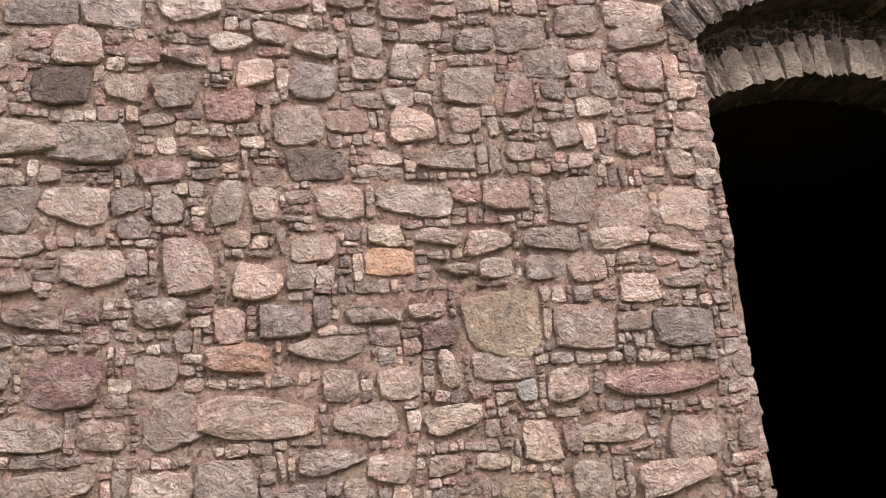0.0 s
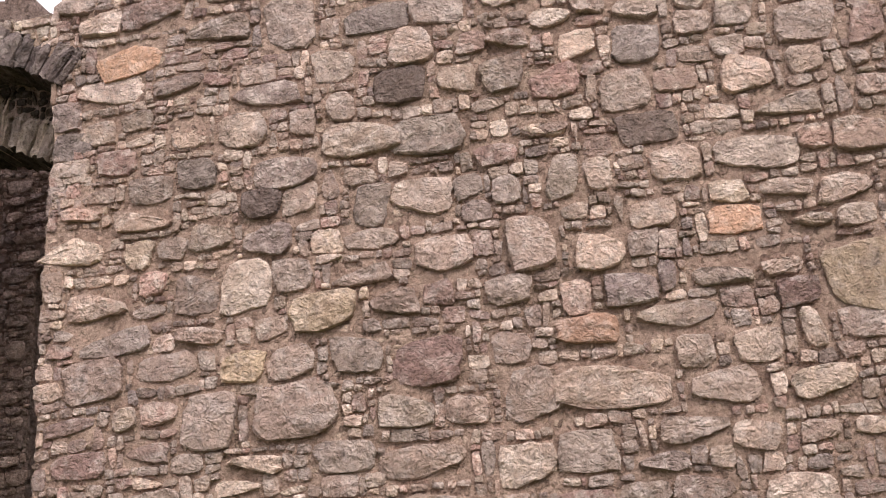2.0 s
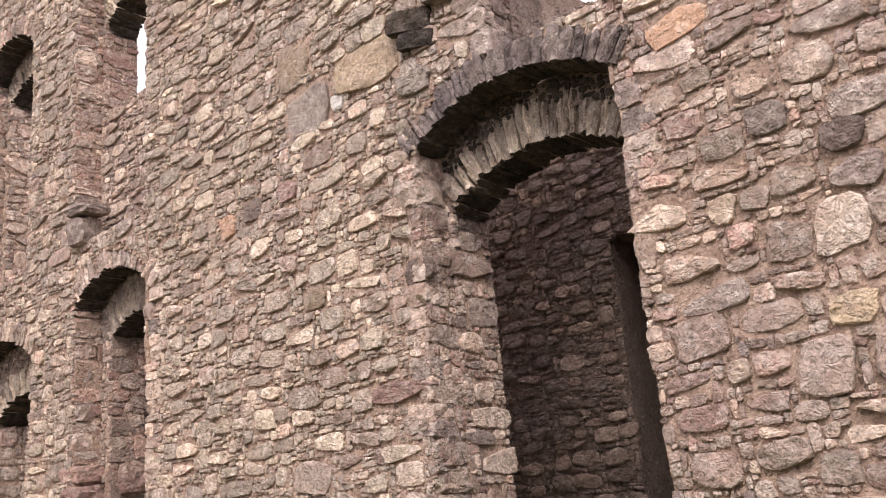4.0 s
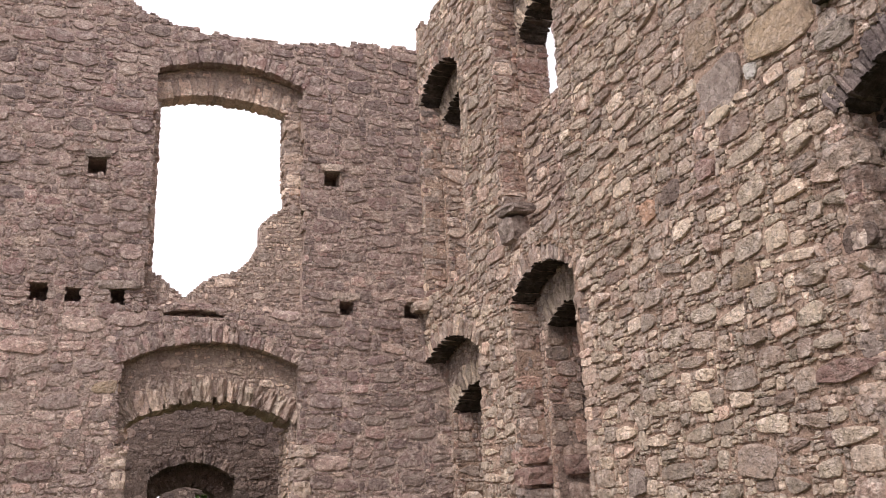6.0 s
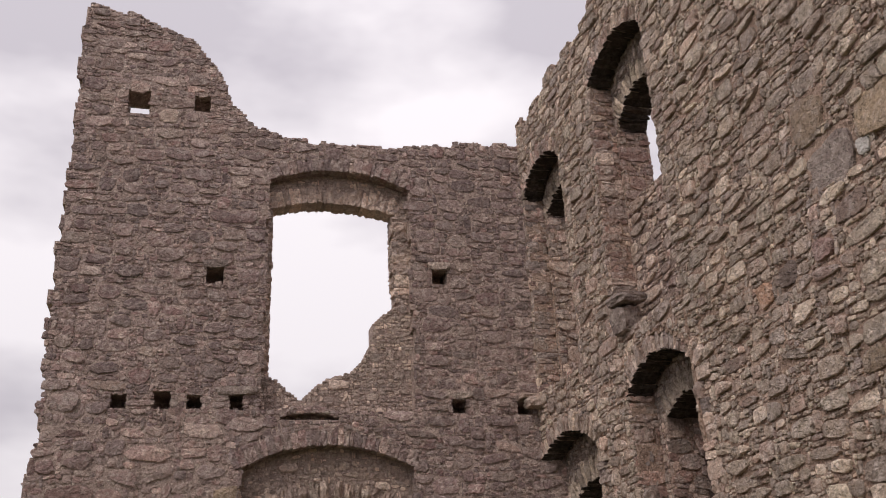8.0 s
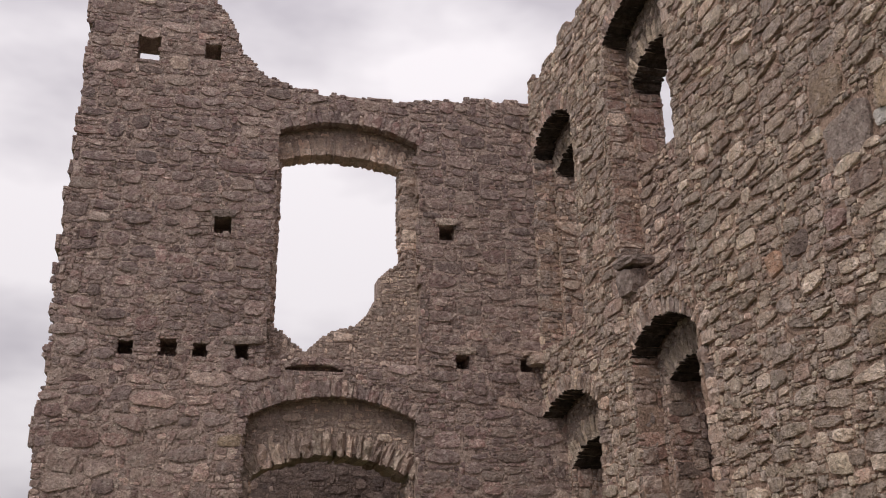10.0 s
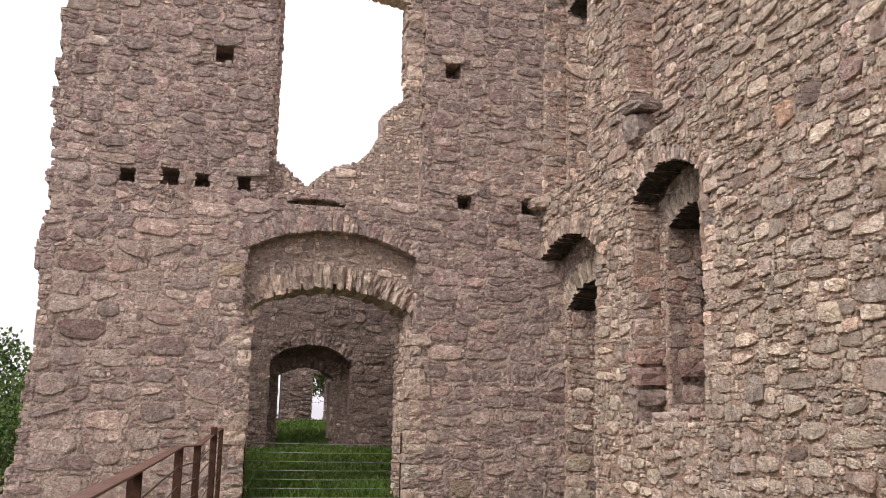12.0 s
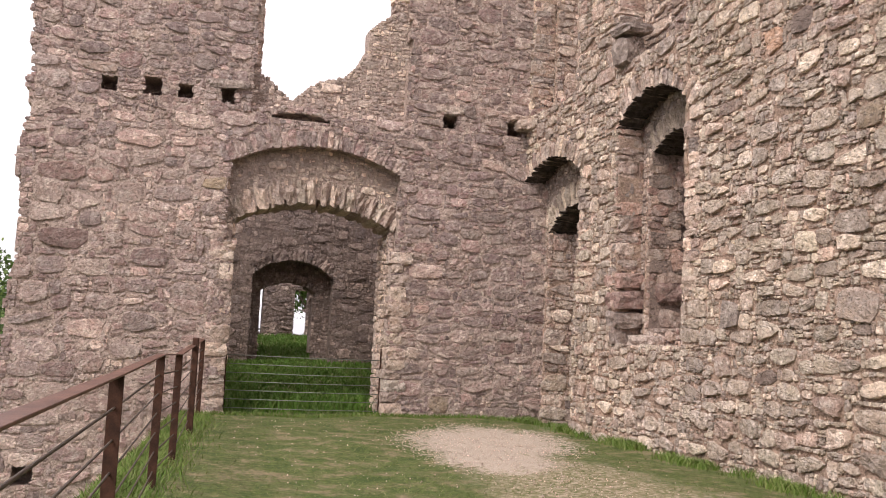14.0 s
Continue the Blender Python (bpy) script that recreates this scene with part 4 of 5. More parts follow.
rubble(tower, tower_face, WB, 20.4, lambda u, v: tower_solid(u + Y0, v + LOWB, "front", 0.35) & (v > 2.0) & ~low_left(u, v), M_TOWER, 51, 0.95, 0.04, near=(8.5, 6.5), count=220,
       fixed=[(y - Y0, z - LOWB, w, h, m) for y, z, w, h, m in SPECIAL_T if y > 0.5 or z > 6.3], fill=0.85, proud=0.028, uneven=0.02, course=0.24)
# the lower corner has longer, pinker stones
rubble(tower, tower_face, 5.0, 11.6, lambda u, v: tower_solid(u + Y0, v + LOWB, "front", 0.35) & (v > 2.0) & low_left(u, v), M_PINK, 51, 1.2, 0.04, near=(3.0, 6.0), count=120,
       fixed=[(y - Y0, z - LOWB, w, h, m) for y, z, w, h, m in SPECIAL_T if y <= 0.5 and z <= 6.3], fill=0.85, proud=0.026, uneven=0.02, course=0.3)
# recessed faces inside the arch and the window
rubble(tower, tower_back, WB, 20.4, lambda u, v: tower_solid(u + Y0, v + LOWB, "rear", 0.45) & tower_void(u + Y0, v + LOWB, "front", 0.0) & (v + LOWB > 3.3), M_PLAIN_T, 53, 0.8, 0.04, near=(6.4, 9.3), count=60, proud=0.035, uneven=0.0)
voussoirs(tower, ARCH_OUT, to_tower, 0.34, RECESS, M_TOWER, 71, 0.12, 0.03, 0.1)
voussoirs(tower, ARCH_IN, to_tower_back, 0.46, TB - RECESS, M_VOUSSOIR, 72, 0.15, 0.09, 0.06)
voussoirs(tower, WIN_OUT, to_tower, 0.32, RECESS, M_TOWER, 73, 0.14, 0.03, 0.05)
voussoirs(tower, WIN_IN, to_tower_back, 0.4, THIN, M_CREAM, 74, 0.15, 0.02, 0.04)
voussoirs(tower, SLOT, to_tower, 0.14, RECESS, M_TOWER, 75, 0.2, 0.05, 0.0)
for op, seed in ((ARCH_IN, 1), (WIN_IN, 2)):
    z0 = max(op.z0, -0.4)
    TBX = TB if op is ARCH_IN else RECESS + THIN
    rubble(tower, Face((XB - TBX, op.x1 - 0.03, z0), (1, 0, 0)), TBX, op.spring - z0,
           lambda u, v, op=op, z0=z0: ((v + z0 > 9.0) | (op is ARCH_IN)) & (u < TBX - 0.36), M_CREAM, 130 + seed, 0.8, 0.035, proud=0.05, uneven=0.0)
    rubble(tower, Face((XB, op.x0 + 0.03, z0), (-1, 0, 0)), TBX, op.spring - z0, lambda u, v, op=op, z0=z0: ((v + z0 > 6.9) | (op is ARCH_IN)) & (u > 0.36), M_CREAM, 135 + seed, 0.8, 0.035, proud=0.05, uneven=0.0)


def tower_quoins(y, z0, z1, side, setback, seed):
    """Pale corner stones up the edge of a tower opening at y; side 1: the wall lies towards +y of the edge."""
    rng = random.Random(seed)
    z = z0
    while z < z1 - 0.1:
        h = min(rng.uniform(0.16, 0.36), z1 - z)
        w, d = rng.uniform(0.22, 0.5), rng.uniform(0.36, 0.46)
        m = pose(XB - setback - d / 2 + rng.uniform(0.01, 0.05), y + side * (w / 2 - rng.uniform(0.0, 0.07)), z + h / 2, rng.uniform(-3, 3), rng.uniform(-3, 3), rng.uniform(-4, 4))
        part("quoin", shared_block(rng.randrange(6), rng.choice((M_CREAM, M_CREAM, M_PLAIN_T, M_VOUSSOIR))), tower, m @ Matrix.Diagonal((d, w, h * 0.96, 1)))
        z += h


tower_quoins(ARCH_IN.x1, -0.3, 3.4, 1, 0.0, 201)
tower_quoins(ARCH_IN.x0, -0.3, 3.4, -1, 0.0, 202)
tower_quoins(WIN_IN.x1, 8.8, WIN_IN.spring, 1, RECESS, 203)
tower_quoins(WIN_IN.x0, 7.0, WIN_IN.spring, -1, RECESS, 204)

# ---------------------------------------------------------------- rooms behind
def box_wall(name, lo, hi, mat, label):
    bm = bmesh.new()
    bmesh.ops.create_cube(bm, size=1.0)
    size, mid = [b - a for a, b in zip(lo, hi)], [(a + b) / 2 for a, b in zip(lo, hi)]
    bmesh.ops.scale(bm, vec=size, verts=bm.verts)
    bmesh.ops.translate(bm, vec=mid, verts=bm.verts)
    return tagged(new(name, bm_mesh(name, bm, [mat])), label, "wall", kind="structure")


# the room behind the court wall's door; the roofed near-black box behind is added
room_solid = lambda u, v: ~((u > 8.3) & (u < 9.6) & (v < 5.6 - LOW))
room_face = Face((-16.2, 12.4, LOW), (1, 0, 0))
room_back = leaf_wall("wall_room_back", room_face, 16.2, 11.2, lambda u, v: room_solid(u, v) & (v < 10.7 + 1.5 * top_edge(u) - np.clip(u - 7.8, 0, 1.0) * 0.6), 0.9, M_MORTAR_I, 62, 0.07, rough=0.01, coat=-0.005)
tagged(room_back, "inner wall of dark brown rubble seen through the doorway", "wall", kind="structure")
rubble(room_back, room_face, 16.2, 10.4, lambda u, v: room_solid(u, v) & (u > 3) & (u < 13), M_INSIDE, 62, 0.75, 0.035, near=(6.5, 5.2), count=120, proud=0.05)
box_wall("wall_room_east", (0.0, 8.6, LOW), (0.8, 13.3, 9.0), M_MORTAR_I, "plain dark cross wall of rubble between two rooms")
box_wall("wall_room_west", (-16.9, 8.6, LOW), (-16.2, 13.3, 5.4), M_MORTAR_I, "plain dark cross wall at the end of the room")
# near-black wall and unseen roof, added so that the inner doorway stays dark
box_wall("wall_room_far", (-20.0, 17.0, LOW), (1.0, 17.6, 6.6), M_PAINTED_DARK, "near-black wall added to darken the inner doorway")
tagged(box_wall("ceiling", (-20.0, 13.3, 6.25), (1.0, 17.0, 6.6), M_PAINTED_DARK, "unseen slab added to keep sky light out of the back room"), category="ceiling")
# added deep vault behind the gate arch; near-black colour stands in for its darkness
box_wall("wall_vault_far", (0.0, 24.0, LOW), (14.0, 24.6, 8.0), M_PAINTED_DARK, "near-black end wall of an added deep vault, darkness put into its colour")
box_wall("wall_vault_side", (13.2, 8.46, LOW), (14.0, 24.0, 8.0), M_PAINTED_DARK, "near-black side wall of an added deep vault, darkness put into its colour")
box_wall("wall_vault_side_2", (0.8, 8.46, LOW), (1.4, 24.0, 8.0), M_PAINTED_DARK, "near-black side wall of an added deep vault, darkness put into its colour")
tagged(box_wall("ceiling_vault", (0.8, 8.46, 6.1), (14.0, 24.6, 6.6), M_PAINTED_DARK, "near-black ceiling of an added deep vault, darkness put into its colour"), category="ceiling")
tagged(box_wall("floor_vault", (0.8, 8.46, -0.3), (14.0, 24.0, -0.05), M_PAINTED_DARK, "near-black floor of an added deep vault, darkness put into its colour"), category="floor")
box_wall("wall_court_end", (10.0, YA, LOW), (22.0, YA + THICK, 13.0), M_MORTAR, "plain rubble end of the courtyard wall")

# unseen walls behind the camera, added to block low sky light under the arches
box_wall("wall_skyblock_south", (-10.0, -18.0, -4.6), (22.0, -17.0, 6.5), M_MORTAR_T, "unseen plain side wall added to block low sky light")
box_wall("wall_skyblock_east", (21.0, -17.0, -4.6), (22.0, YA, 6.5), M_MORTAR_T, "unseen plain end wall added to block low sky light")

# the yard beyond the tower arch
IN1 = Opening(1.88, 4.2, -1, 3.12, 3.6, 36, 0.04)
IN1B = Opening(2.2, 3.74, -1, 2.72, 3.0, 38, 0.03)
XC, XD = -27.0, -34.0
ragged_top = ragged(95, 0.2, 0.5)
yard_solid = lambda u, v: ~IN1.void(u - 4, v - 1, 0.2) & (v < 7.6 + ragged_top(u))
yard_face = Face((XC, -4, -1), (0, 1, 0))
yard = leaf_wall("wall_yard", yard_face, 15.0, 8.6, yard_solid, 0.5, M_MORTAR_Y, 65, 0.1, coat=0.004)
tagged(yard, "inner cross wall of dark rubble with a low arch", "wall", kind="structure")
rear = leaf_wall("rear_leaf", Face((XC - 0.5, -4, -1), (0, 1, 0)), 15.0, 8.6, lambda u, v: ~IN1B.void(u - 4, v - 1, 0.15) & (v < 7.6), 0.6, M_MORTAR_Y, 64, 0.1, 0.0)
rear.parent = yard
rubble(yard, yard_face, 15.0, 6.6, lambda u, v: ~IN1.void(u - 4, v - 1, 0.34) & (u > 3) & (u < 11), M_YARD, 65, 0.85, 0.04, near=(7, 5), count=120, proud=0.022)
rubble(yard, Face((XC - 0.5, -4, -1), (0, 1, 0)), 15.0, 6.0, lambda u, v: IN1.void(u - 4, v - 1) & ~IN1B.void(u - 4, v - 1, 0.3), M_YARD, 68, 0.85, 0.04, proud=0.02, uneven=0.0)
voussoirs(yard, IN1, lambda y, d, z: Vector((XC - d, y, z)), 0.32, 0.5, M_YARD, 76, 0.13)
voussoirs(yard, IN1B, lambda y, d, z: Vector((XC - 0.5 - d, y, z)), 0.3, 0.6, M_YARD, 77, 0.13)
slits = lambda y, z: ((np.abs(y - 2.78) < 0.14) | (np.abs(y - 4.24) < 0.22)) & (z > 1.5) & (z < 3.1)
far_solid = lambda u, v: ~slits(u - 4, v - 1) & (v < 7.4)
far_face = Face((XD, -4, -1), (0, 1, 0))
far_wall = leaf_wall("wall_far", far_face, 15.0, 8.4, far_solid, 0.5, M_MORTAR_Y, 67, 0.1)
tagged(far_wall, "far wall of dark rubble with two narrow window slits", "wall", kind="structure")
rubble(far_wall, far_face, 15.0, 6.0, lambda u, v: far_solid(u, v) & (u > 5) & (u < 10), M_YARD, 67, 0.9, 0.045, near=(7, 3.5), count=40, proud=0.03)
# side walls out of view, added; their height sets the shade in the yard
box_wall("wall_yard_north", (-34.5, YA, LOW), (XB - TB, YA + 0.8, 6.0), M_MORTAR_I, "plain unseen rubble side wall added to shade the inner yard")
box_wall("wall_yard_south", (-34.5, -3.1, -4.5), (XB - TB, -2.3, 5.5), M_MORTAR_T, "plain unseen rubble side wall added to shade the inner yard")


# ---------------------------------------------------------------- ground
def lip(x):
    """Where the terrace breaks off outside the railing."""
    return np.interp(x, [-19.5, -15, -10, -5, 0, 8], [0.12, -0.25, -0.75, -1.15, -1.5, -1.9])


def ground_height(x, y):
    inner = np.clip((-19.6 - x) / 7.4, 0, 1) * 0.8 + np.clip((-27.5 - x) / 6.5, 0, 1) * 0.72
    z = -0.08 + 0.035 * np.sin(x * 0.8 + 1) * np.sin(y * 0.9) + 0.02 * np.sin(x * 2.1) * np.sin(y * 2.7 + 1)
    z = z + np.where((x < -19.6) & (y > -2.3), inner, 0)
    bank = np.where(x > XB - 0.7, lip(x), -2.7)
    drop = np.clip((bank - y) / 2.2, 0, 1)
    far = np.clip((np.hypot(x + 8, y - 4) - 45) / 120, 0, 1)
    return z - 4.2 * drop * drop * (3 - 2 * drop) - np.where(y >= bank, far * 4, 0)


def axis(lo, hi, step, reach):
    core = np.arange(lo, hi + 1e-6, step)
    out = step * np.cumsum(1.35 ** np.arange(1, 26))
    out = out[out < reach]
    return np.concatenate([lo - out[::-1], [*core], hi + out])


gx, gy = axis(-36, 8, 0.22, 900), axis(-6, 9, 0.22, 900)
GX, GY = np.meshgrid(gx, gy, indexing="ij")
gi = np.arange(GX.size).reshape(GX.shape)
quads = np.stack([gi[:-1, :-1], gi[1:, :-1], gi[1:, 1:], gi[:-1, 1:]], -1).reshape(-1, 4)
ground = new("ground", mesh_from("ground", np.stack([GX, GY, ground_height(GX, GY)], -1).reshape(-1, 3), quads, [M_GROUND], True, 4))
tagged(ground, "worn courtyard turf with a bare patch of pale gravel", "ground", kind="structure")


def in_patch(x, y, grow=1.0):
    inside = np.zeros(np.shape(x), bool)
    for cx, cy, a, b, turn in GRAVEL:
        c, s = math.cos(radians(turn)), math.sin(radians(turn))
        u, v = ((x - cx) * c + (y - cy) * s) / a, ((y - cy) * c - (x - cx) * s) / b
        inside |= u * u + v * v < grow
    return inside


def blades(name, x, y, height, width, lean, seed, label, mat=M_GRASS):
    rng = np.random.default_rng(seed)
    n = len(x)
    z = ground_height(x, y)
    a = rng.uniform(0, 2 * np.pi, n)
    h = height * rng.uniform(0.5, 1.3, n)
    w = width * rng.uniform(0.7, 1.3, n)
    dx, dy = np.cos(a), np.sin(a)
    b = rng.uniform(0, 2 * np.pi, n)
    lx, ly = np.cos(b) * h * lean, np.sin(b) * h * lean
    root = np.stack([x, y, z - 0.01], 1)
    side = np.stack([dx * w, dy * w, np.zeros(n)], 1)
    mid = root + np.stack([lx * 0.35, ly * 0.35, h * 0.6], 1)
    tip = root + np.stack([lx, ly, h], 1)
    verts = np.stack([root - side, root + side, mid - side * 0.7, mid + side * 0.7, tip], 1).reshape(-1, 3)
    tris = (np.array([(0, 1, 3), (0, 3, 2), (2, 3, 4)])[None] + (np.arange(n) * 5)[:, None, None]).reshape(-1, 3)
    return tagged(new(name, mesh_from(name, verts, tris, [mat], False)), label, "grass", kind="stuff")


grng = np.random.default_rng(9)
gxs, gys = grng.uniform(-19.2, -7.0, 70000), grng.uniform(-1.4, 7.2, 70000)
patchy = np.sin(gxs * 1.7) * np.sin(gys * 2.3 + 1) + 0.7 * np.sin(gxs * 4.1 + gys * 3.3) + grng.uniform(-0.8, 0.8, len(gxs))
keep = (0.35 * patchy + grng.normal(0, 0.6, len(gxs)) > -0.1) & ~in_patch(gxs, gys, 1.15) & (gys > lip(gxs) - 0.5) & (grng.random(len(gxs)) < 0.7)
blades("lawn", gxs[keep], gys[keep], 0.028, 0.005, 1.3, 11, "short trodden green grass of the courtyard", M_LAWN)
ex = grng.uniform(-19.2, -6.0, 16000)
ey = YA - 0.05 - np.abs(grng.normal(0, 0.16, len(ex)))
tuft = np.sin(ex * 2.9) + np.sin(ex * 6.7 + 2) * 0.8 + grng.normal(0, 0.5, len(ex)) > 0.1
ex, ey = ex[tuft], ey[tuft]
blades("wall_grass", ex, ey, 0.13, 0.006, 0.7, 12, "longer green grass along the foot of the wall")
ex = grng.uniform(-19.0, -4.0, 11000)
ey = lip(ex) + 0.18 + grng.normal(0, 0.22, len(ex))
blades("railing_grass", ex, ey, 0.10, 0.006, 0.8, 13, "longer green grass along the railing")
ey = grng.uniform(0.0, 7.2, 3500)
ex = XB + 0.06 + np.abs(grng.normal(0, 0.13, len(ey)))
blades("tower_grass", ex, ey, 0.08, 0.006, 0.6, 14, "longer green grass at the foot of the tower wall")
ex, ey = grng.uniform(-34, -19.6, 45000), grng.uniform(0.0, 7.2, 45000)
blades("yard_grass", ex, ey, 0.11, 0.012, 0.5, 15, "tall dense green weeds in the inner yard", M_WEED)


ex, ey = grng.uniform(-21.2, -19.75, 900), grng.uniform(1.1, 3.95, 900)
blades("gate_weeds", ex, ey, 0.3, 0.012, 0.45, 16, "tall pale green weeds behind the gate", M_WEED)


def pebbles():
    rng = np.random.default_rng(21)
    n = 6500
    x, y = rng.uniform(-18.5, -7.0, n), rng.uniform(0.8, 6.4, n)
    keep = in_patch(x, y, 1.5) | (np.hypot((x + 10.2) / 2.6, (y - 4.3) / 0.8) < rng.uniform(0.3, 1.2, n)) | (rng.random(n) < 0.06)
    x, y = x[keep], y[keep]
    n = len(x)
    octa = np.array([(1, 0, 0), (0, 1, 0), (-1, 0, 0), (0, -1, 0), (0, 0, 1), (0, 0, -1)], float)
    tri = np.array([(0, 1, 4), (1, 2, 4), (2, 3, 4), (3, 0, 4), (1, 0, 5), (2, 1, 5), (3, 2, 5), (0, 3, 5)])
    s = rng.uniform(0.005, 0.014, (n, 1, 1)) * rng.uniform(0.6, 1.3, (n, 6, 3))
    v = octa[None] * s + np.stack([x, y, ground_height(x, y) + 0.004], 1)[:, None]
    t = (tri[None] + (np.arange(n) * 6)[:, None, None]).reshape(-1, 3)
    return tagged(new("pebbles", mesh_from("pebbles", v.reshape(-1, 3), t, [M_CREAM], True)), "loose pale pebbles on the bare gravel patch", "gravel", kind="stuff")


pebbles()


# ---------------------------------------------------------------- railing and gate
def bar(name, p, q, wide, thick, mat, parent, label="", flat=False):
    """A straight bar from p to q with slightly worn edges. flat: its width lies level."""
    p, q = Vector(p), Vector(q)
    d = q - p
    bm = bmesh.new()
    bmesh.ops.create_cube(bm, size=1.0)
    bmesh.ops.scale(bm, vec=(wide, thick, d.length), verts=bm.verts)
    bmesh.ops.bevel(bm, geom=bm.edges[:], offset=min(wide, thick) * 0.15, segments=1, affect="EDGES")
    z = d.normalized()
    x = Vector((0, 0, 1)).cross(z) if flat else Vector((1, 0, 0)) - z * z.x
    x.normalize()
    m = Matrix.Identity(4)
    y = z.cross(x)
    for i in range(3):
        m[i][0], m[i][1], m[i][2], m[i][3] = x[i], y[i], z[i], (p[i] + q[i]) / 2
    return part(name, bm_mesh(name, bm, [mat]), parent, m, label)


def rod(name, points, radius, mat, parent, label=""):
    bm = bmesh.new()
    n = 6
    rings = []
    for i, p in enumerate(points):
        d = (Vector(points[min(i + 1, len(points) - 1)]) - Vector(points[max(i - 1, 0)])).normalized()
        a = d.cross(Vector((0, 0, 1))).normalized()
        b = d.cross(a)
        rings.append([bm.verts.new(Vector(p) + (a * math.cos(k * math.tau / n) + b * math.sin(k * math.tau / n)) * radius) for k in range(n)])
    for r, s in zip(rings, rings[1:]):
        for k in range(n):
            bm.faces.new((r[k], r[(k + 1) % n], s[(k + 1) % n], s[k]))
    bm.faces.new(rings[0][::-1])
    bm.faces.new(rings[-1])
    return part(name, bm_mesh(name, bm, [mat], True), parent, None, label)


railing = tagged(new("railing"), "rusty brown steel railing with flat handrail and thin rods", "railing")
POSTS = [(2.2, -1.0, 1.22), (-2.4, -0.74, 1.22), (-6.35, -0.52, 1.22), (-10.2, -0.30, 1.24), (-12.2, -0.10, 1.20), (-18.9, 0.40, 1.33)]
for x, y, top in POSTS:
    post = bar("post", (x, y, -0.35), (x, y, top), 0.022, 0.085, M_RUST, railing)
    for z in (top - 0.1, top - 0.45):
        bar("bolt", (x - 0.02, y, z), (x + 0.02, y, z), 0.022, 0.022, M_WIRE, post)
tall = bar("gate_post", (-15.4, 0.17, -0.35), (-15.4, 0.17, 1.39), 0.1, 0.1, M_RUST, railing, "taller square rusty post")
line = [(x, y, t) for x, y, t in POSTS]
for a, b in zip(line, line[1:]):
    bar("handrail", (a[0], a[1], a[2] + 0.006), (b[0], b[1], b[2] + 0.006), 0.085, 0.014, M_RUST_RAIL, railing, flat=True)
for k in range(1, 7):
    drop = 0.19 * k
    rod("rod", [(x, y, t - drop) for x, y, t in line], 0.0078, M_WIRE, railing)

gate = tagged(new("field_gate"), "low gate of thin horizontal steel rods closing the arch", "gate")
bar("gate_upright", (XB - 0.35, 0.9, -0.12), (XB - 0.35, 0.9, 1.1), 0.03, 0.03, M_RUST, gate)
bar("gate_upright", (XB - 0.35, 4.06, -0.12), (XB - 0.35, 4.06, 1.3), 0.03, 0.03, M_RUST, gate)
for k in range(7):
    z = 0.0 + 0.175 * k
    rod("gate_rod", [(XB - 0.35, 0.9, z), (XB - 0.35, 2.5, z - 0.012), (XB - 0.35, 4.06, z)], 0.009, M_GALV, gate)

# loose projecting stones of the walls
# dark corbels, with the shadow around them put into their near-black colour
for x, z, w, h, mt in ((-7.15, 7.32, 0.62, 0.26, M_BLACK), (-7.05, 7.03, 0.5, 0.2, M_BLACK), (-6.62, 7.5, 0.5, 0.24, M_EDGE)):
    part("corbel", shared_block(2, mt), walls["wall_court_3"], pose(x, YA + 0.06, z, 8, 9, 14) @ Matrix.Diagonal((w, 0.4, h, 1)), "dark projecting stone")
for x, z, w, h, d, mt in ((-15.1, 6.8, 0.5, 0.46, 0.36, M_GREY), (-15.0, 7.16, 0.62, 0.17, 0.5, M_GREY)):
    part("corbel", shared_block(3, mt), walls["wall_court_4"], pose(x, YA + bend(x) + 0.02, z, 3, 2, 8) @ Matrix.Diagonal((w, d, h, 1)), "worn projecting stone")
part("corbel", shared_block(4, M_CREAM), tower, pose(XB + 0.12, 6.93, 6.28, 0, 0, 5) @ Matrix.Diagonal((0.4, 0.45, 0.2, 1)), "pale projecting stone")
part("corbel", shared_block(1, M_TOWER), tower, pose(XB + 0.06, 6.85, 6.45, 0, 3, 5) @ Matrix.Diagonal((0.3, 0.5, 0.1, 1)), "flat projecting stone")


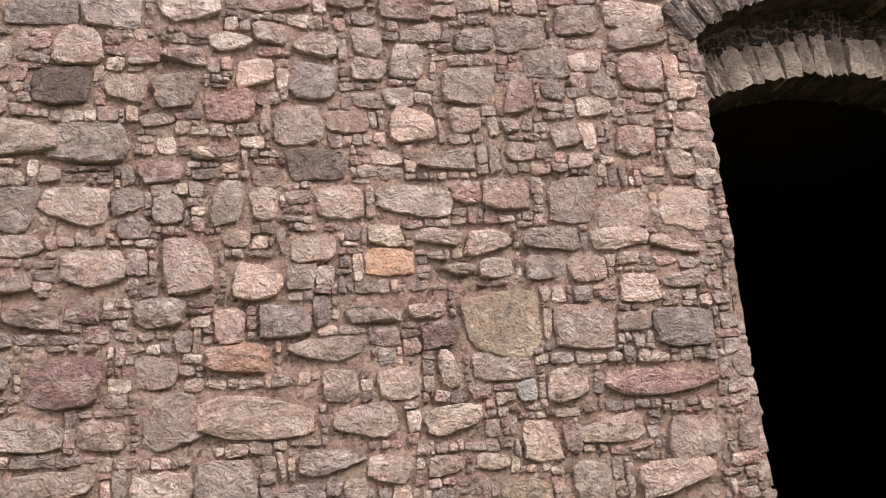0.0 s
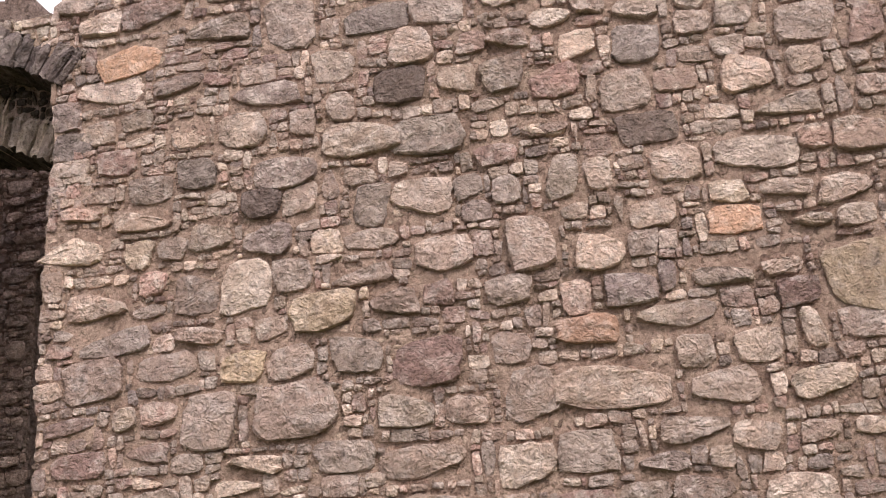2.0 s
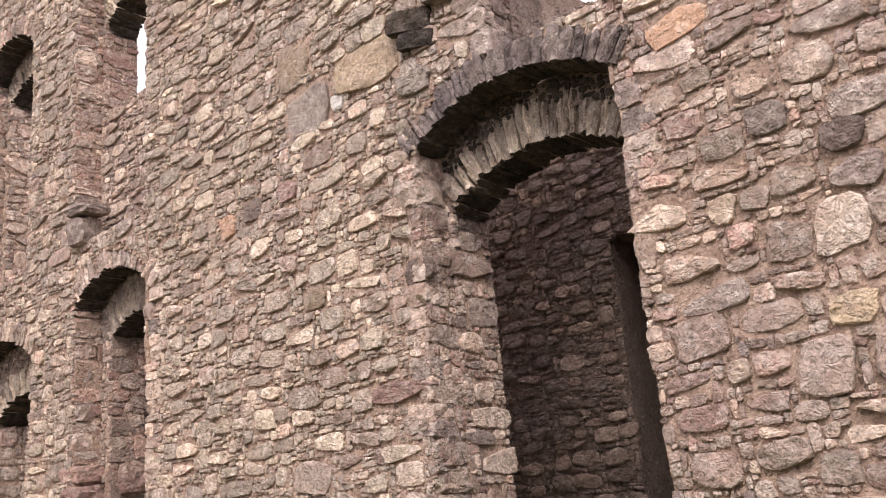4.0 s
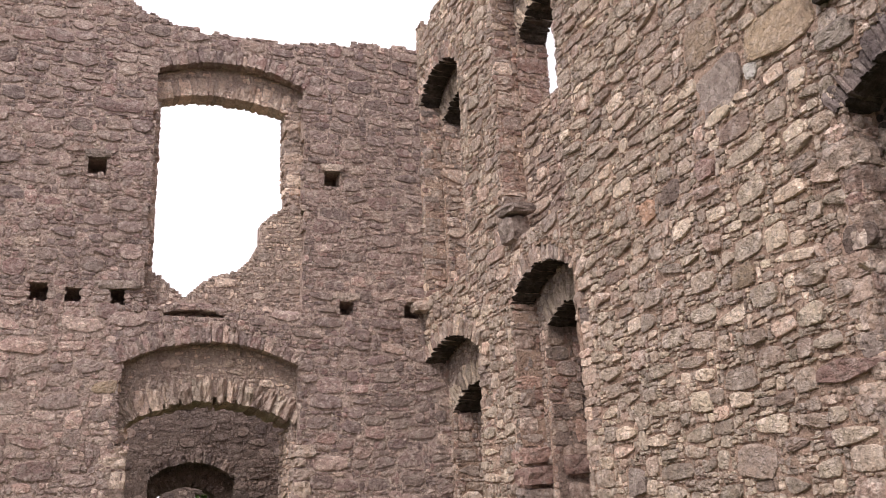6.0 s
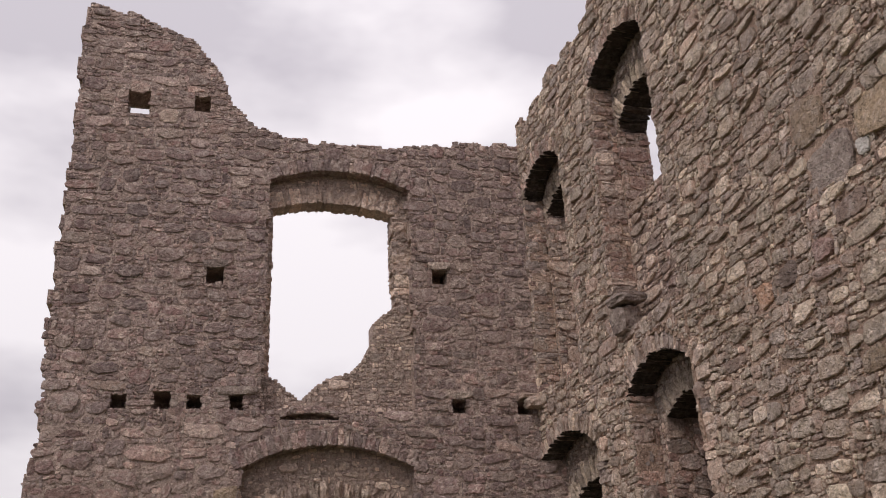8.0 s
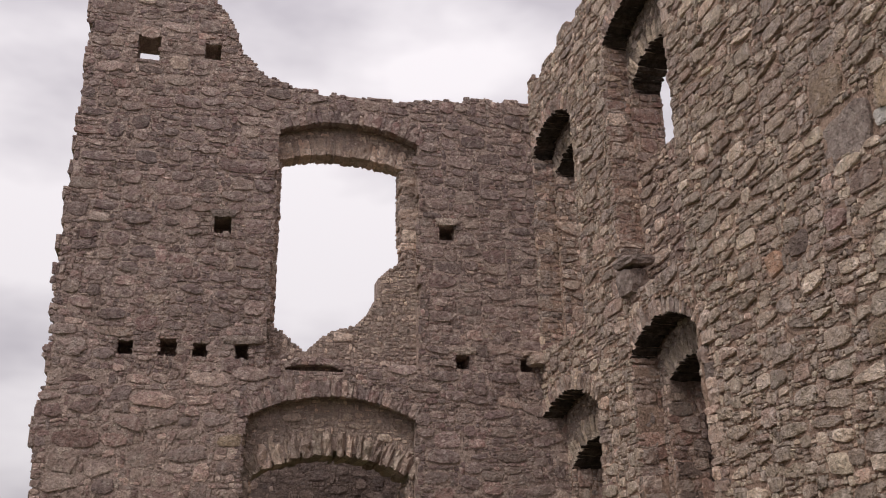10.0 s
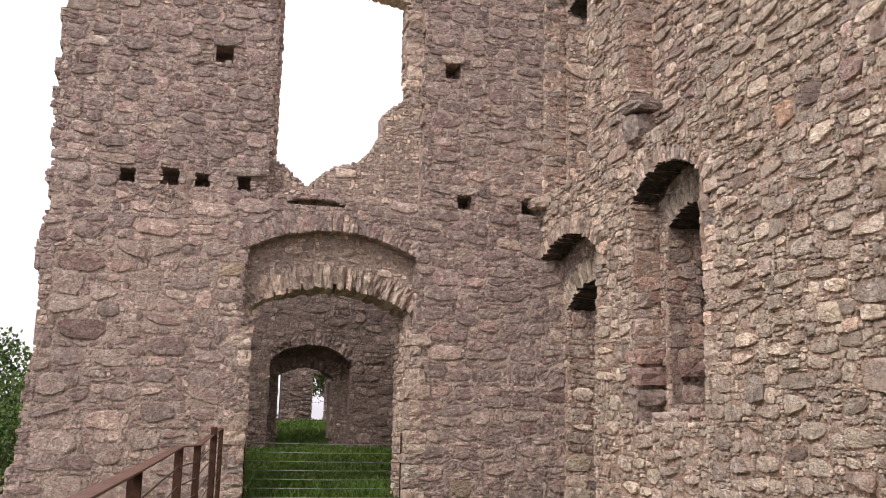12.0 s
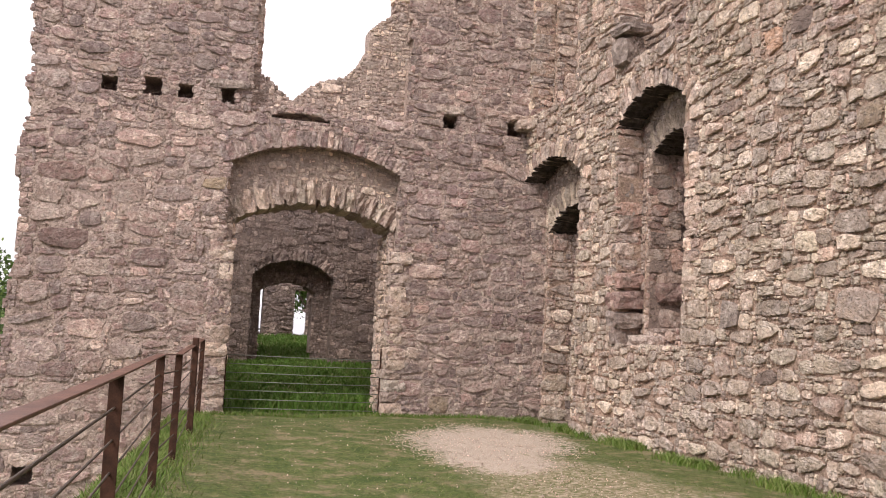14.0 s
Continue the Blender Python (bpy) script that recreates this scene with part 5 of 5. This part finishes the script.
# ---------------------------------------------------------------- trees beyond the tower
def tree(x, y, z0, height, spread, seed):
    rng = np.random.default_rng(seed)
    prng = random.Random(seed)
    thing = tagged(new("tree"), "leafy green broad tree standing beyond the ruin", "tree", "trees beyond the ruin")
    thing.location = (x, y, z0)
    bm = bmesh.new()

    def limb(p, q, r0, r1):
        p, q = Vector(p), Vector(q)
        d = (q - p).normalized()
        a = d.orthogonal().normalized()
        b = d.cross(a)
        rings = []
        for t, r in ((0, r0), (0.5, (r0 + r1) / 2), (1, r1)):
            c = p.lerp(q, t) + (a * prng.uniform(-.1, .1) if t == 0.5 else Vector())
            rings.append([bm.verts.new(c + (a * math.cos(k * math.tau / 7) + b * math.sin(k * math.tau / 7)) * r) for k in range(7)])
        for r, s in zip(rings, rings[1:]):
            for k in range(7):
                bm.faces.new((r[k], r[(k + 1) % 7], s[(k + 1) % 7], s[k]))

    fork = height * 0.4
    limb((0, 0, -0.5), (0.1, 0, fork), height * 0.035, height * 0.024)
    tips = []
    for k in range(9):
        a = k * math.tau / 9 + prng.uniform(-.3, .3)
        r, h = spread * prng.uniform(0.4, 0.85), height * prng.uniform(0.55, 0.92)
        tip = (math.cos(a) * r, math.sin(a) * r, h)
        limb((0.1, 0, fork * prng.uniform(0.7, 1.0)), tip, height * 0.014, height * 0.003)
        tips.append(tip)
    limb((0.1, 0, fork), (0, 0, height * 0.95), height * 0.022, height * 0.004)
    tips.append((0, 0, height * 0.93))
    part("trunk", bm_mesh("trunk", bm, [M_BARK], True), thing)
    centres = np.concatenate([np.array(tips), np.array(tips) * rng.uniform(0.6, 1.0, (len(tips), 3)), np.array(tips) + rng.normal(0, spread * 0.2, (len(tips), 3))])
    n = 9000
    c = centres[rng.integers(0, len(centres), n)] + np.clip(rng.normal(0, 1, (n, 3)), -2, 2) * spread * np.array([0.17, 0.17, 0.13])
    u, v = rng.normal(0, 1, (n, 3)), rng.normal(0, 1, (n, 3))
    u /= np.linalg.norm(u, axis=1)[:, None]
    v = np.cross(u, v)
    v /= np.linalg.norm(v, axis=1)[:, None]
    s = rng.uniform(0.10, 0.22, (n, 1)) * height / 11
    verts = np.stack([c - u * s, c + v * s * 0.55, c + u * s, c - v * s * 0.55], 1).reshape(-1, 3)
    quads = np.arange(n * 4).reshape(-1, 4)
    part("crown", mesh_from("crown", verts, quads, [M_LEAF], False, 4), thing, kind="stuff")
    return thing


for k, (x, y, h, s) in enumerate(((-52, -9.6, 9.0, 4.2), (-58, -15.5, 10.5, 5.0), (-46, -15.0, 9.5, 4.5), (-66, -7.5, 9.0, 5.0), (-43, -7.9, 6.0, 3.4), (-47, -11.2, 6.5, 3.8), (-60, -25, 12.5, 5.5), (-62, 9.0, 7.5, 3.0), (-64, -34, 13, 6))):
    tree(x, y, -4.2 if y < 0 else -0.4, h, s, 200 + k)

# large stones left in the far side of the middle window
for k, (x, y, z, w, d, h, mt) in enumerate(((-15.4, 7.45, 2.75, 0.5, 0.5, 0.26, M_RED), (-15.36, 7.5, 2.4, 0.5, 0.6, 0.3, M_RED), (-15.14, 8.1, 2.55, 0.5, 0.5, 0.34, M_RED), (-15.38, 7.45, 2.05, 0.5, 0.5, 0.26, M_STONE), (-14.9, 7.75, 1.66, 0.6, 0.6, 0.26, M_GREY))):
    part("jamb_stone", shared_block(k, mt), walls["wall_court_4"], pose(x, y, z, 3, 4 - 3 * (k % 3), 6 - 4 * (k % 4)) @ Matrix.Diagonal((w, d, h, 1)))
